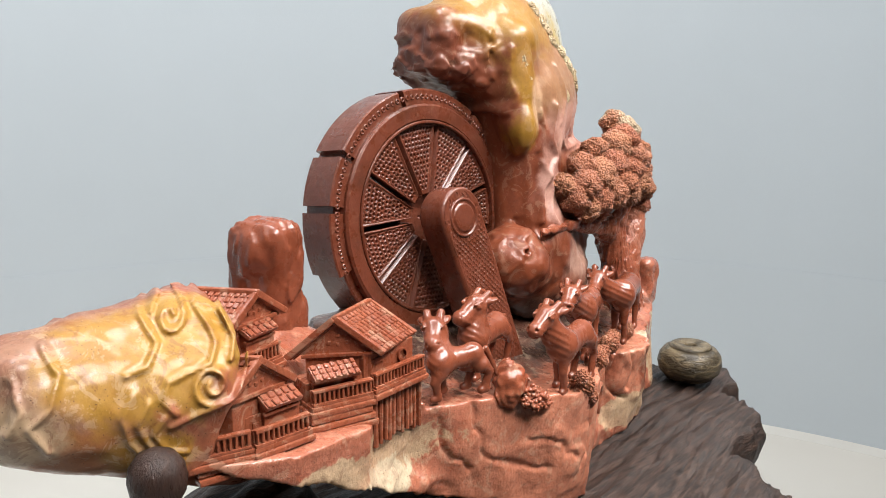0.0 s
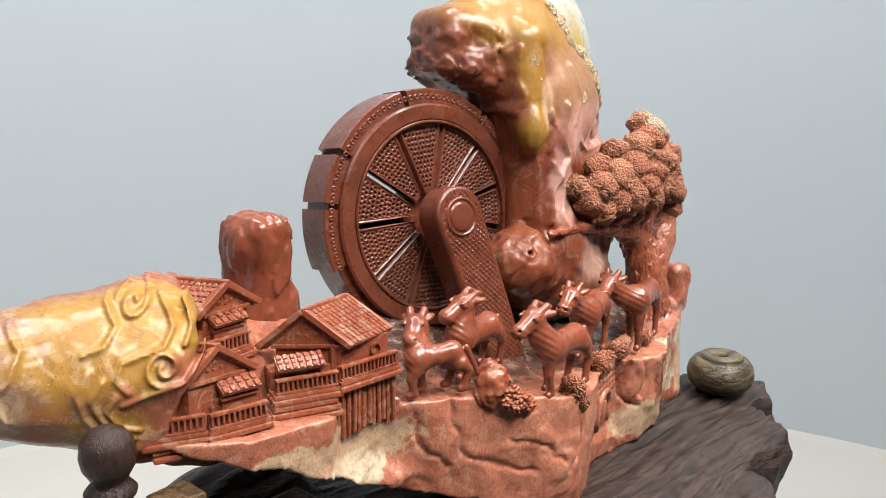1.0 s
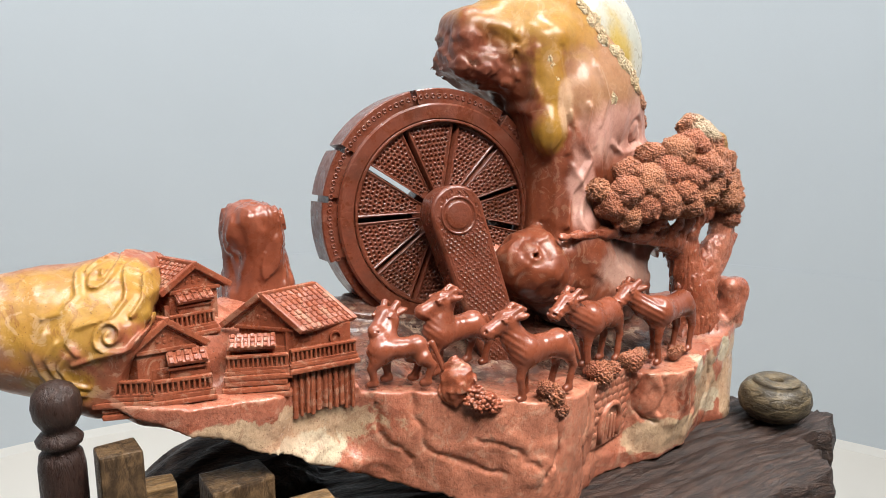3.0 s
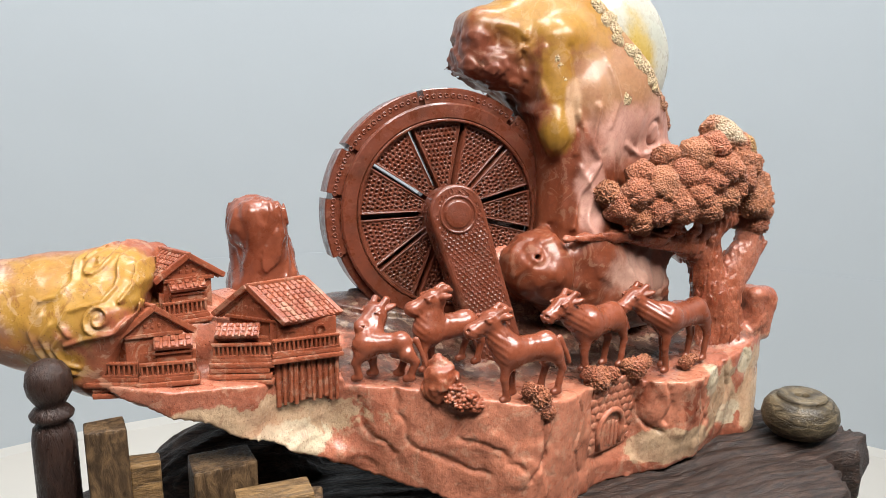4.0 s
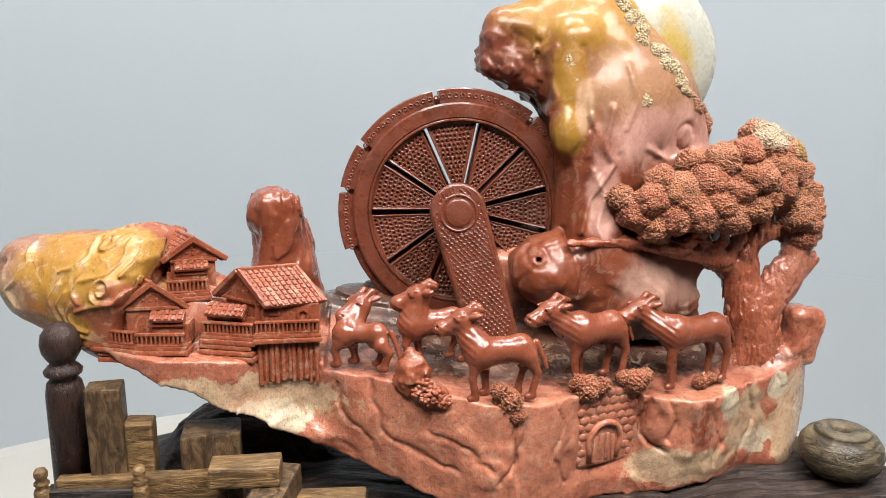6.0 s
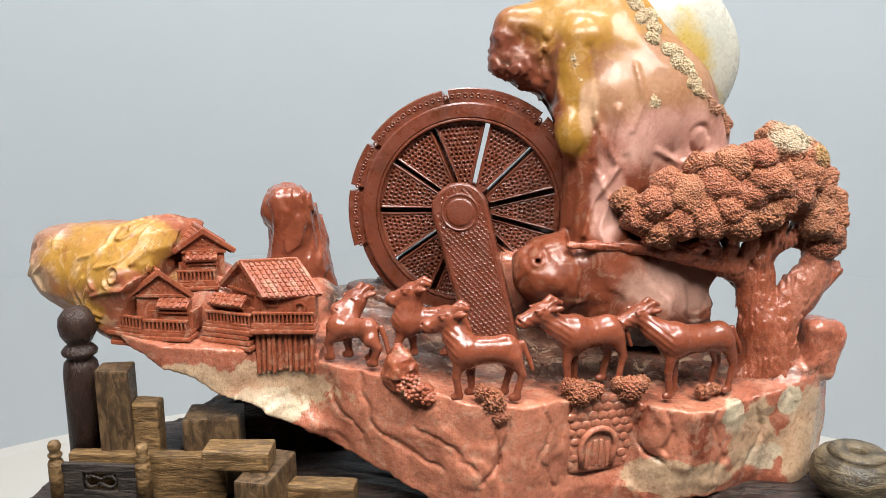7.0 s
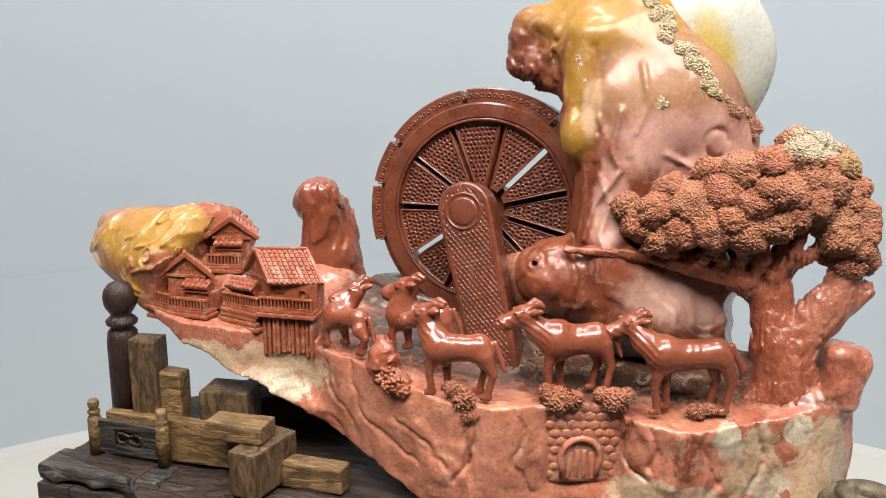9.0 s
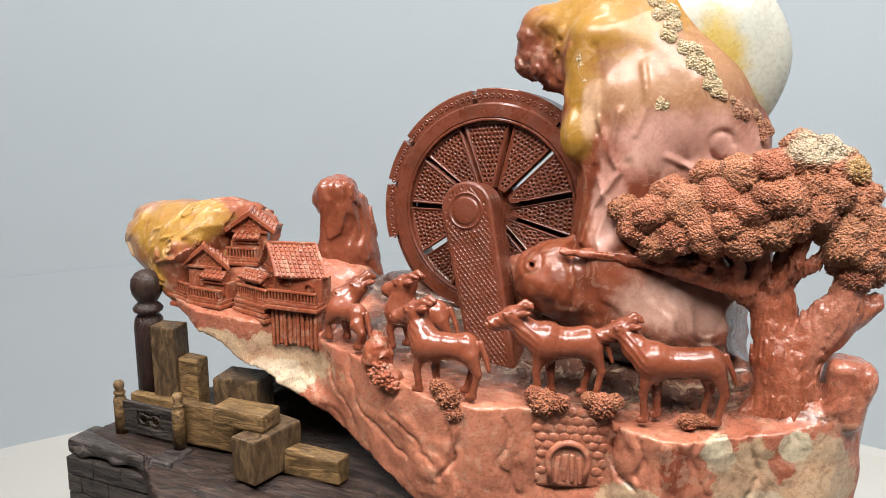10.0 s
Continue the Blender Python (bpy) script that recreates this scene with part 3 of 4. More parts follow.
def ring_sector(a0, a1, r0, r1, front, back, steps=None, bevel=0.8):
    """A block of a ring, its front edges chamfered."""
    bm = bmesh.new()
    steps = steps or max(2, int(abs(a1 - a0) / 4))
    loops = []
    for i in range(steps + 1):
        a = a0 + (a1 - a0) * i / steps
        section = [(r0, back), (r0, front - bevel), (r0 + bevel, front), (r1 - bevel, front), (r1, front - bevel), (r1, back)]
        loops.append([bm.verts.new(polar(r, a, d)) for r, d in section])
    for u, v in zip(loops, loops[1:]):
        for k in range(6):
            bm.faces.new((u[k], v[k], v[(k + 1) % 6], u[(k + 1) % 6]))
    bm.faces.new(loops[0])
    bm.faces.new(loops[-1][::-1])
    bmesh.ops.recalc_face_normals(bm, faces=bm.faces)
    return bm


def dimpled(name, flat, pits, pit_r, pit_d, lift):
    """A fine sheet pressed with round pits. flat: (nu, nv, 2) plane places in millimetres; lift(depths) gives the places in metres."""
    nu, nv = flat.shape[:2]
    q = np.array(pits)
    e = np.full((nu, nv), 1e9)
    for a, b in q:
        e = np.minimum(e, (flat[..., 0] - a) ** 2 + (flat[..., 1] - b) ** 2)
    e = np.sqrt(e) / pit_r
    depth = np.where(e < 1, -pit_d * (1 - e ** 2), np.where(e < 1.5, pit_d * 0.35 * (1 - np.abs(e - 1.25) * 4), 0))
    co = lift(depth).reshape(-1, 3)
    k = np.arange(nu * nv).reshape(nu, nv)
    quads = np.stack([k[:-1, :-1], k[1:, :-1], k[1:, 1:], k[:-1, 1:]], -1).reshape(-1, 4)
    bm = bmesh.new()
    verts = [bm.verts.new(c) for c in co]
    for f in quads:
        bm.faces.new([verts[x] for x in f])
    return bm


NOTCHES = (-110, -80, -56, -12, 38, 75, 110, 145, 180, 215)
for a, b in zip(NOTCHES, NOTCHES[1:]):
    part("rim_block", ring_sector(a + 1.5, b - 1.5, 62, 75, -1.5, -25), M_WHEEL, wheel, smooth=False)
def studs(a0, a1, r, step, depth, size):
    """A row of little drilled rings."""
    bm = bmesh.new()
    count = int((a1 - a0) / step)
    for i in range(count):
        a = a0 + (i + 0.5) * (a1 - a0) / count
        c, ca, sa = polar(r, a, depth), 12, 6
        ex, ey, ez = (WHEEL.to_3x3() @ Vector(k) for k in ((1, 0, 0), (0, 1, 0), (0, 0, 1)))
        rings = []
        for j in range(ca):
            b = 2 * math.pi * j / ca
            out = ex * math.cos(b) + ey * math.sin(b)
            rings.append([bm.verts.new(c + out * (size + 0.5 * math.cos(g)) * MM + ez * 0.6 * math.sin(g) * MM) for g in (0, 1.05, 2.1, 3.14)])
        for j in range(ca):
            for k in range(3):
                bm.faces.new((rings[j][k], rings[(j + 1) % ca][k], rings[(j + 1) % ca][k + 1], rings[j][k + 1]))
    return bm


tagged(part("drilled_dots", studs(-110, 215, 70.3, 3.3, -1.5, 1.15), M_WHEEL, wheel), kind="stuff")
part("rim_groove", ring_sector(0, 360, 54.6, 56.4, 2.2, -4, 120, 0.5), M_WHEEL, wheel, smooth=False)
part("rim_back", ring_sector(0, 360, 60, 70.5, -4, -27, 96), M_WHEEL, wheel, smooth=False)
part("rim_face", ring_sector(0, 360, 56, 66, 1.5, -10, 120, 1.2), M_WHEEL, wheel, smooth=False)
for a, b in zip(SLOTS, SLOTS[1:] + (SLOTS[0] + 360,)):
    mid, halfw = (a + b) / 2, (b - a) / 2
    pits = []
    for k in range(13):
        r = 18 + k * 2.8
        half_len = r * math.sin(radians(halfw)) - 3.6
        count = int(half_len * 2 / 2.7) + 1
        for i in range(count):
            if half_len > 0:
                pits.append(((i - (count - 1) / 2) * 2.7 + random.uniform(-0.15, 0.15), r + random.uniform(-0.15, 0.15)))
    u, v = np.meshgrid(np.linspace(-1, 1, 63), np.linspace(0, 1, 95), indexing="ij")
    r = 14 + 41.5 * v
    a_rel = u * (halfw - np.degrees(1.6 / r))
    rim = np.where((1 - np.abs(u) < 0.09) | (v > 0.955), 0.9, 0.0)
    flat = np.stack([r * np.sin(np.radians(a_rel)), r * np.cos(np.radians(a_rel))], -1)
    turn = np.radians(mid)
    basis = np.array(WHEEL.to_3x3())

    def lift(depth):
        x = flat[..., 0] * math.cos(turn) + flat[..., 1] * math.sin(turn)
        y = flat[..., 1] * math.cos(turn) - flat[..., 0] * math.sin(turn)
        local = np.stack([x, y, -2.0 + rim + depth], -1) * MM
        return local @ basis.T + np.array(WHEEL.translation)

    bm = dimpled("panel", flat, pits, 0.98, 1.5, lift)
    rim_edges = [e for e in bm.edges if e.is_boundary]
    walls = bmesh.ops.extrude_edge_only(bm, edges=rim_edges)["geom"]
    inverse = WHEEL.inverted()
    for v in walls:
        if isinstance(v, bmesh.types.BMVert):
            q = inverse @ v.co
            rel = math.degrees(math.atan2(q.x, q.y)) - mid
            rel = (rel + 180) % 360 - 180
            k = min(1, max(0, 0.5 + rel / halfw / 2))
            slide = (SKEW.get(a, 0) * (1 - k) + SKEW.get(b - 360 if b > 180 else b, 0) * k) * MM
            way = radians(mid + rel)
            v.co = WHEEL @ Vector((q.x + slide * math.cos(way), q.y - slide * math.sin(way), q.z - 0.020))
    part("panel", bm, M_WHEEL, wheel)
for a in SLOTS:
    if a not in SKEW:
        part("slot_back", ring_sector(a - 11, a + 11, 13, 58, -15, -20), M_WHEEL, wheel, smooth=False)
part("hub_back", ring_sector(0, 360, 0.5, 17, -10, -24, 40), M_WHEEL, wheel, smooth=False)

# the bearing arm in front of the wheel
ARM_TOP, ARM_FOOT = Vector((-18, 15, 207)), Vector((8.5, -2.3, 113))


def arm_field(p):
    d = 1e3
    a = ARM_TOP
    b = ARM_FOOT
    # flattened rod: squeeze across its thickness
    up = np.array((b - a).normalized())
    across = np.array(Vector((1, 0, 0.28)).normalized())
    deep = np.cross(up, across)
    q = [c - k for c, k in zip(p, a)]
    l = sum(c * k for c, k in zip(q, up))
    s = sum(c * k for c, k in zip(q, across))
    t = sum(c * k for c, k in zip(q, deep))
    length = (b - a).length
    outline = np.sqrt(s * s + np.minimum(l, 0) ** 2) - (16.5 - 2.5 * np.clip(l / length, 0, 1))
    thick = np.maximum(np.abs(t + 9 * 0) - 9.5, l - length)
    d = np.sqrt(np.maximum(outline + 2, 0) ** 2 + np.maximum(thick + 2, 0) ** 2) + np.minimum(np.maximum(outline + 2, thick + 2), 0) - 2
    rho = np.sqrt(s * s + (l - 1) ** 2)
    groove = np.maximum(np.abs(rho - 10.5) - 0.6, 0)
    return d + 0.8 * np.exp(-groove ** 2 * 3) * (np.abs(t) > 6)


part("bearing_arm", sculpt("bearing_arm", arm_field, (-45, -36, 100), (38, 45, 232), 0.8), M_WHEEL, wheel, "dotted upright bearing arm with a round hub")

UP = np.array((ARM_FOOT - ARM_TOP).normalized())
ACROSS = np.array(Vector((1, 0, 0.28)).normalized())
DEEP = np.cross(UP, ACROSS)
DEEP = DEEP if DEEP[1] < 0 else -DEEP
u, v = np.meshgrid(np.linspace(-1, 1, 61), np.linspace(0, 1, 146), indexing="ij")
along = -14.5 + 111 * v
wide = np.sqrt(np.maximum(14.8 ** 2 - np.minimum(along, 0) ** 2, 0.5))
side = u * (wide - 2.2 * np.clip(along / 80, 0, 1))
pits = [(side_k * 2.8 + (1.4 if k % 2 else 0), -13 + k * 2.4) for k in range(45) for side_k in range(-5, 6)]
pits = [q for q in pits if math.hypot(q[0], q[1] - 1) > 12.2 and abs(q[0]) < (13.2 - 2.2 * q[1] / 80 if q[1] > 0 else math.sqrt(max(0, 13.2 ** 2 - q[1] ** 2)))]
arm_flat = np.stack([side, along], -1)
bm = dimpled("arm_face", arm_flat, pits, 0.98, 1.2, lambda depth: (np.array(ARM_TOP) + along[..., None] * UP + side[..., None] * ACROSS + (9.7 + depth)[..., None] * DEEP) * MM)
part("dotted_face", bm, M_WHEEL, wheel)
bm = bmesh.new()
hub_m = Matrix((ACROSS, UP, DEEP)).transposed().to_4x4()
hub_m.translation = Vector(np.array(ARM_TOP) + UP)
add_lathe(bm, [(0, 10.3), (7, 10.6), (8.0, 10.4), (8.4, 9.6), (9.6, 9.6), (10.0, 10.5), (11.0, 10.5), (11.4, 9.0)], hub_m, 40)
part("hub", bm, M_WHEEL, wheel, "smooth round hub boss")

# ---- houses ----
def skew(at, ridge, across):
    """A frame whose x runs along the ridge and whose y runs across it, not quite at right angles, as the relief is carved."""
    return Matrix(((ridge[0], across[0], 0, at[0]), (ridge[1], across[1], 0, at[1]), (0, 0, 1, at[2]), (0, 0, 0, 1)))


def block(name, under, m, centre, size, bevel=0.4, jitter=0.2):
    b = bmesh.new()
    add_box(b, centre, size, m, bevel, jitter=jitter)
    return part(name, b, M_HOUSE, under, smooth=False)


def tiled_slope(h, s, x0, x1, y0, y1, name="roof"):
    """A roof plane lying in the frame s, with its tiles one by one and a scalloped eave."""
    roof = block(name, h, s, ((x0 + x1) / 2, (y0 + y1) / 2, 0), (x1 - x0, abs(y1 - y0), 2.0))
    cols, rows = max(3, int((x1 - x0) / 3.1)), max(2, int(abs(y1 - y0) / 3.0))
    for i in range(cols):
        for j in range(rows):
            bm = bmesh.new()
            add_box(bm, (x0 + (i + 0.5) * (x1 - x0) / cols, y0 + (y1 - y0) * (j + 0.5) / rows, 1.15), ((x1 - x0) / cols * 0.68, abs(y1 - y0) / rows * 0.9, 1.3), s, 0.35, jitter=0.22, segments=1)
            part("tile", bm, M_HOUSE, roof, smooth=False)
    return roof


def house(m, width, depth, rise, low, label):
    """A small carved house: the frame's origin is the middle of the ridge; low is how far the walls go down."""
    h = part("house", bmesh.new(), M_HOUSE, carving, label)
    block("wall", h, m, (0, 0, -(rise + low) / 2), (width * 0.86, depth * 1.5, low - rise + 3))
    bm = bmesh.new()
    hw, hd = width * 0.43, depth * 0.92
    v = [bm.verts.new((m @ Vector(q)) * MM) for q in ((-hw, -hd, -rise), (-hw, hd, -rise), (-hw, 0, -1), (hw, -hd, -rise), (hw, hd, -rise), (hw, 0, -1))]
    for f in ((0, 1, 2), (3, 5, 4), (0, 2, 5, 3), (1, 4, 5, 2), (0, 3, 4, 1)):
        bm.faces.new([v[i] for i in f])
    part("gable", bm, M_HOUSE, h, smooth=False)
    for y, z in ((0, -rise * 0.45), (-depth * 0.2, -rise * 0.66), (depth * 0.2, -rise * 0.66), (0, -rise * 0.72)):
        block("vent", h, m, (-hw - 0.1, y, z), (0.9, 1.7, 1.7), 0.5)
    slope, run = math.atan2(rise, depth), math.hypot(rise, depth) + 1.5
    for side in (-1, 1):
        s = m @ Matrix.Rotation(-side * slope, 4, "X")
        tiled_slope(h, s, -width / 2, width / 2, 0, side * run)
        for end in (-1, 1):
            block("bargeboard", h, s, (end * width / 2, side * run / 2, 0.9), (2.2, run * 1.02, 3.0), 0.6)
            block("bargeboard", h, s, (end * (width / 2 - 2.4), side * run / 2, -0.6), (1.4, run * 0.96, 2.2), 0.4)
    block("ridge", h, m, (0, 0, 1.4), (width * 1.04, 3.0, 2.6), 0.9)
    block("lintel", h, m, (-hw - 0.6, 0, -rise - 0.4), (2.4, depth * 1.6, 1.8))
    return h


def front_of(a, b):
    """A frame along the front from a to b, seen from outside: x to the right, -y outwards."""
    a, b = Vector(a), Vector(b)
    way = (b - a).normalized()
    return Matrix.Translation((a + b) / 2) @ Matrix.Rotation(math.atan2(way.y, way.x), 4, "Z"), (b - a).length


def balcony(h, a, b, top, deep, door=0):
    """Railing with balusters, floor, moulded fascia and the wall behind, between two plan points at floor height."""
    m, w = front_of(a, b)
    railing(h, m, -w / 2, w / 2, 0, 1.2)
    block("balcony_floor", h, m, (0, 4, -0.4), (w + 1.5, 11, 2.0))
    block("fascia", h, m, (0, 4, -2.8), (w + 3, 13.5, 2.6), 0.8)
    block("wall", h, m, (0, 6.5 + deep / 2, top / 2), (w, deep, top + 2))
    for k in range(2):
        x = (k - 0.5) * w * 0.5
        if door and k == 1:
            bm = bmesh.new()
            add_lathe(bm, [(2.3, 0), (3.3, 0), (3.3, 1.2), (2.3, 1.2)], m @ Matrix.Translation((x, 6.3, top - 5)) @ Matrix.Rotation(radians(90), 4, "X"), 18)
            part("round_door", bm, M_HOUSE, h, smooth=False)
        else:
            block("window", h, m, (x, 6.3, top - 3.4), (w * 0.26, 1.0, 2.8), 0.2)
    return m, w


def railing(h, m, x0, x1, y, z, height=6.2):
    """A low railing along x, its balusters one by one."""
    for zz in (z, z + height):
        bm = bmesh.new()
        add_box(bm, ((x0 + x1) / 2, y, zz), (abs(x1 - x0), 2.6, 1.4), m, 0.35, jitter=0.2)
        part("rail", bm, M_HOUSE, h, smooth=False)
    count = max(3, int(abs(x1 - x0) / 2.2))
    for i in range(count):
        bm = bmesh.new()
        add_box(bm, (x0 + (x1 - x0) * (i + 0.5) / count, y, z + height / 2), (1.15, 2.0, height), m, 0.3, jitter=0.15, segments=1)
        part("baluster", bm, M_HOUSE, h, smooth=False)
    bm = bmesh.new()
    add_box(bm, ((x0 + x1) / 2, y + 1.7, z + height / 2), (abs(x1 - x0), 1.6, height), m)
    part("back_board", bm, M_HOUSE, h, smooth=False)


def porch(h, a, b, top, out):
    """A lean-to with a small tiled roof over a wall, from a to b."""
    m, w = front_of(a, b)
    block("porch_wall", h, m, (0, 5, -6), (w * 0.9, 8, 13))
    tiled_slope(h, m @ Matrix.Translation((0, 5, top)) @ Matrix.Rotation(radians(28), 4, "X"), -w / 2, w / 2, 0, -out, "porch_roof")
    block("beam", h, m, (0, 0.6, top - 6.2), (w, 1.8, 1.6))


# the large house, with its balconies on stilts
h = house(skew((-126, -19, 181), (0.953, 0.30), (-0.77, 0.64)), 31, 19.5, 15.5, 44, "carved stone house with tiled gable roof, porch and stilts")
balcony(h, (-160, -30, 148), (-132, -37.5, 148), 8, 12)
m, w = balcony(h, (-131, -38, 149.5), (-97, -36, 149.5), 14, 12, 1)
porch(h, (-158, -28, 161), (-137, -34, 161), 2.5, 9)
for k in range(3):
    block("plinth", h, front_of((-162, -29, 0), (-132, -37, 0))[0], (0, 3 - k * 0.8, 142.5 - k * 3), (30 + 2 * k, 12, 2.8), 0.8)
for i in range(11):
    bm = bmesh.new()
    add_box(bm, (-15 + i * 3.0 + (i * 7 % 3) * 0.3, 3.2 - (i * 5 % 4) * 0.3, -15 + (i % 3) * 0.8 - abs(i - 5) * 0.4), (2.1, 5, 24), m, 0.6, jitter=0.4, segments=1)
    part("stilt", bm, M_HOUSE, h, smooth=False)
block("stilt_back", h, m, (0, 5, -15), (34, 6, 24), 2)

h = house(skew((-195, -19, 176), (-0.60, 0.75), (-0.98, -0.10)), 30, 17, 12.5, 36, "small carved stone house with tiled gable roof and railing")
balcony(h, (-218, -28, 144.5), (-195, -35, 143.5), 10, 14)
balcony(h, (-194, -36, 143), (-168, -37.5, 144), 10, 14)
porch(h, (-187, -33, 159), (-169, -33, 159), 2, 8)
for k in range(2):
    block("plinth", h, front_of((-216, -28, 0), (-168, -37, 0))[0], (0, 4 - k, 138.5 - k * 3), (48, 13, 2.8), 0.8)

h = house(skew((-175, 6, 195), (-0.5, 0.82), (-0.95, -0.2)), 28, 16.5, 11, 38, "weathered carved stone house with tiled gable roof")
porch(h, (-178, -10, 181), (-160, -6, 181), 2, 8)
balcony(h, (-182, -13, 166), (-160, -9, 166), 10, 12)

# ---- the herd ----
def animal_field(length, back, head, bulk, turn, stride=0.8):
    """Local frame: the animal looks along +x, feet at z = 0, forefeet at x = 0."""
    def field(p):
        x, y, z = p
        l, b = length, back
        k = bulk
        l = length - 6
        d = join(rod(p, (-4, 0, b - 8.2 * k), (-l + 4, 0, b - 7.2 * k), 7.6 * k, 6.6 * k), egg(p, (-1.5, 0, b - 9.0 * k), (6.4 * k, 6.4 * k, 9.4 * k)), 3)
        d = join(d, egg(p, (-l + 2.5, 0, b - 8.0 * k), (6.2 * k, 6.2 * k, 8.0 * k), (0, 20, 0)), 3)
        hx, hy, hz = head
        hx, hz = hx - 2, hz - 4
        half = (hx * 0.5 - 1, hy * 0.5, (b - 8) * 0.45 + hz * 0.55 - 2.5)
        d = join(d, rod(p, (-1, 0, b - 8), half, 8.2 * k, 6.4), 4)
        d = join(d, rod(p, half, (hx - 2.0, hy * 0.92, hz - 0.5), 6.4, 5.6), 3)
        cx, sx = math.cos(radians(turn)), math.sin(radians(turn))
        at = lambda f, s, u: (hx + 1.15 * (f * cx - s * sx), hy + 1.15 * (f * sx + s * cx), hz + 1.15 * u)
        d = join(d, egg(p, at(-1.5, 0, 1.0), (6.4, 6.0, 5.8)), 1.5)
        d = join(d, rod(p, at(0, 0, 0.6), at(8, 0, -2.8), 5.3, 4.1), 2)
        d = join(d, egg(p, at(9.2, 0, -3.0), (4.2, 4.6, 4.2)), 1.2)
        d = join(d, rod(p, at(1, 0, -3.0), at(7.5, 0, -5.0), 3.0, 2.0), 1.2)
        d = cut(d, rod(p, at(8.5, -5, -5.0), at(12, 5, -5.4), 0.5), 0.5)
        for s in (-1, 1):
            d = join(d, egg(p, at(-5.5, s * 5.0, 3.2), (4.6, 2.6, 1.8), (0, 18, math.degrees(math.atan2(sx, cx)) - s * 35)), 0.8)
            d = join(d, rod(p, at(-2.5, s * 2.4, 4.2), at(-6.0, s * 3.2, 6.6), 2.1, 1.8), 0.8)
            d = join(d, rod(p, at(-6.0, s * 3.2, 6.6), at(-9.0, s * 2.4, 5.6), 1.8, 1.4), 0.9)
            d = join(d, egg(p, at(2.0, s * 4.4, 1.9), (1.9, 1.4, 1.5)), 0.25)
            d = join(d, rod(p, at(0.2, s * 4.4, 3.8), at(4.2, s * 4.0, 3.0), 0.9, 0.7), 0.4)
            d = cut(d, egg(p, at(11.3, s * 2.0, -2.2), (1.0, 0.8, 0.8)), 0.3)
            fx = -1.0 + 3.4 * s * stride
            knee = (fx + 1.2 - 2.2 * (s < 0), s * 3.8, b * 0.36)
            d = join(d, rod(p, (fx - 1, s * 3.4, b - 12), knee, 3.7, 2.5), 1.6)
            d = join(d, egg(p, knee, (2.4, 2.3, 2.7)), 0.8)
            d = join(d, rod(p, knee, (fx - 2.0 * (s < 0), s * 4.0, 2.8), 2.3, 1.9), 0.7)
            d = join(d, rod(p, (fx - 0.4 - 2.0 * (s < 0), s * 4.0, 1.2), (fx + 2.2 - 2.0 * (s < 0), s * 4.0, 0.6), 2.3, 2.0), 0.8)
            kx = -l + 1.5 - 3.6 * s * stride
            hock = (kx - 3.2, s * 3.8, b * 0.40)
            d = join(d, rod(p, (kx + 1.2, s * 3.2, b - 11), hock, 4.6, 2.4), 1.8)
            d = join(d, egg(p, hock, (2.2, 2.0, 2.6)), 0.6)
            d = join(d, rod(p, hock, (kx - 0.6, s * 4.0, 2.8), 2.3, 1.9), 0.7)
            d = join(d, rod(p, (kx - 0.8, s * 4.0, 1.2), (kx + 1.8, s * 4.0, 0.6), 2.3, 2.0), 0.8)
        d = join(d, rod(p, (-l - 4.5, 0, b - 4), (-l - 8, 1, b - 12), 1.7, 1.5), 1)
        d = join(d, rod(p, (-l - 8, 1, b - 12), (-l - 10, 2, b - 18), 1.6, 1.2), 0.6)
        neck = np.clip((x - 1) / 4, 0, 1) * np.clip((b + 7 - z) / 6, 0, 1) * np.clip((z - b + 18) / 6, 0, 1)
        ribs = np.clip((x + l * 0.75) / 6, 0, 1) * np.clip((-2 - x) / 4, 0, 1)
        return d + lumps(p, 9, 2, 1.5) * 0.9 + np.sin(z * 1.7 - x * 0.9 + y * 0.4) * 0.22 * neck + np.sin(x * 1.6 + z * 0.4) * 0.07 * ribs
    return field


def animal(fore, hind, head, back, bulk=1.0, turn=0.0, label="carved red stone calf standing on the ledge"):
    fore, hind, head = Vector(fore), Vector(hind), Vector(head)
    way = fore - hind
    length = math.hypot(way.x, way.y)
    yaw = math.atan2(way.y, way.x)
    base = Vector((fore.x, fore.y, min(fore.z, hind.z) - 0.5))
    m = Matrix.Translation(base) @ Matrix.Rotation(yaw, 4, "Z")
    local = m.inverted() @ head
    local.x -= 4
    me = sculpt("calf", animal_field(length, back - base.z, local, bulk, turn), (-length - 18, -22, -3), (max(local.x, 0) + 20, 22, max(local.z, 30) + 18), 0.72)
    world_m = Matrix.Translation(base * MM) @ Matrix.Rotation(yaw, 4, "Z")
    return part("calf", me, M_FIGURE, carving, label, m=world_m)


animal((-85, -34, 133), (-57, -44, 132), (-82, -22, 165), 156, 0.78, 60)
animal((-48, -26, 132), (-14, -22, 130), (-50, -25, 170), 159, 1.0, -10)
animal((-14, -59, 123), (19, -57, 121), (-28, -55, 165), 154, 1.04)
animal((44, -35, 120), (75, -24, 119), (22, -40, 164), 157, 1.2)
animal((100, -31, 114), (137, -19, 115), (77, -25, 160), 153, 1.12)

# ---- the tree ----
tree = part("tree", bmesh.new(), M_TREE, carving, "carved spreading tree with granular clumped foliage")


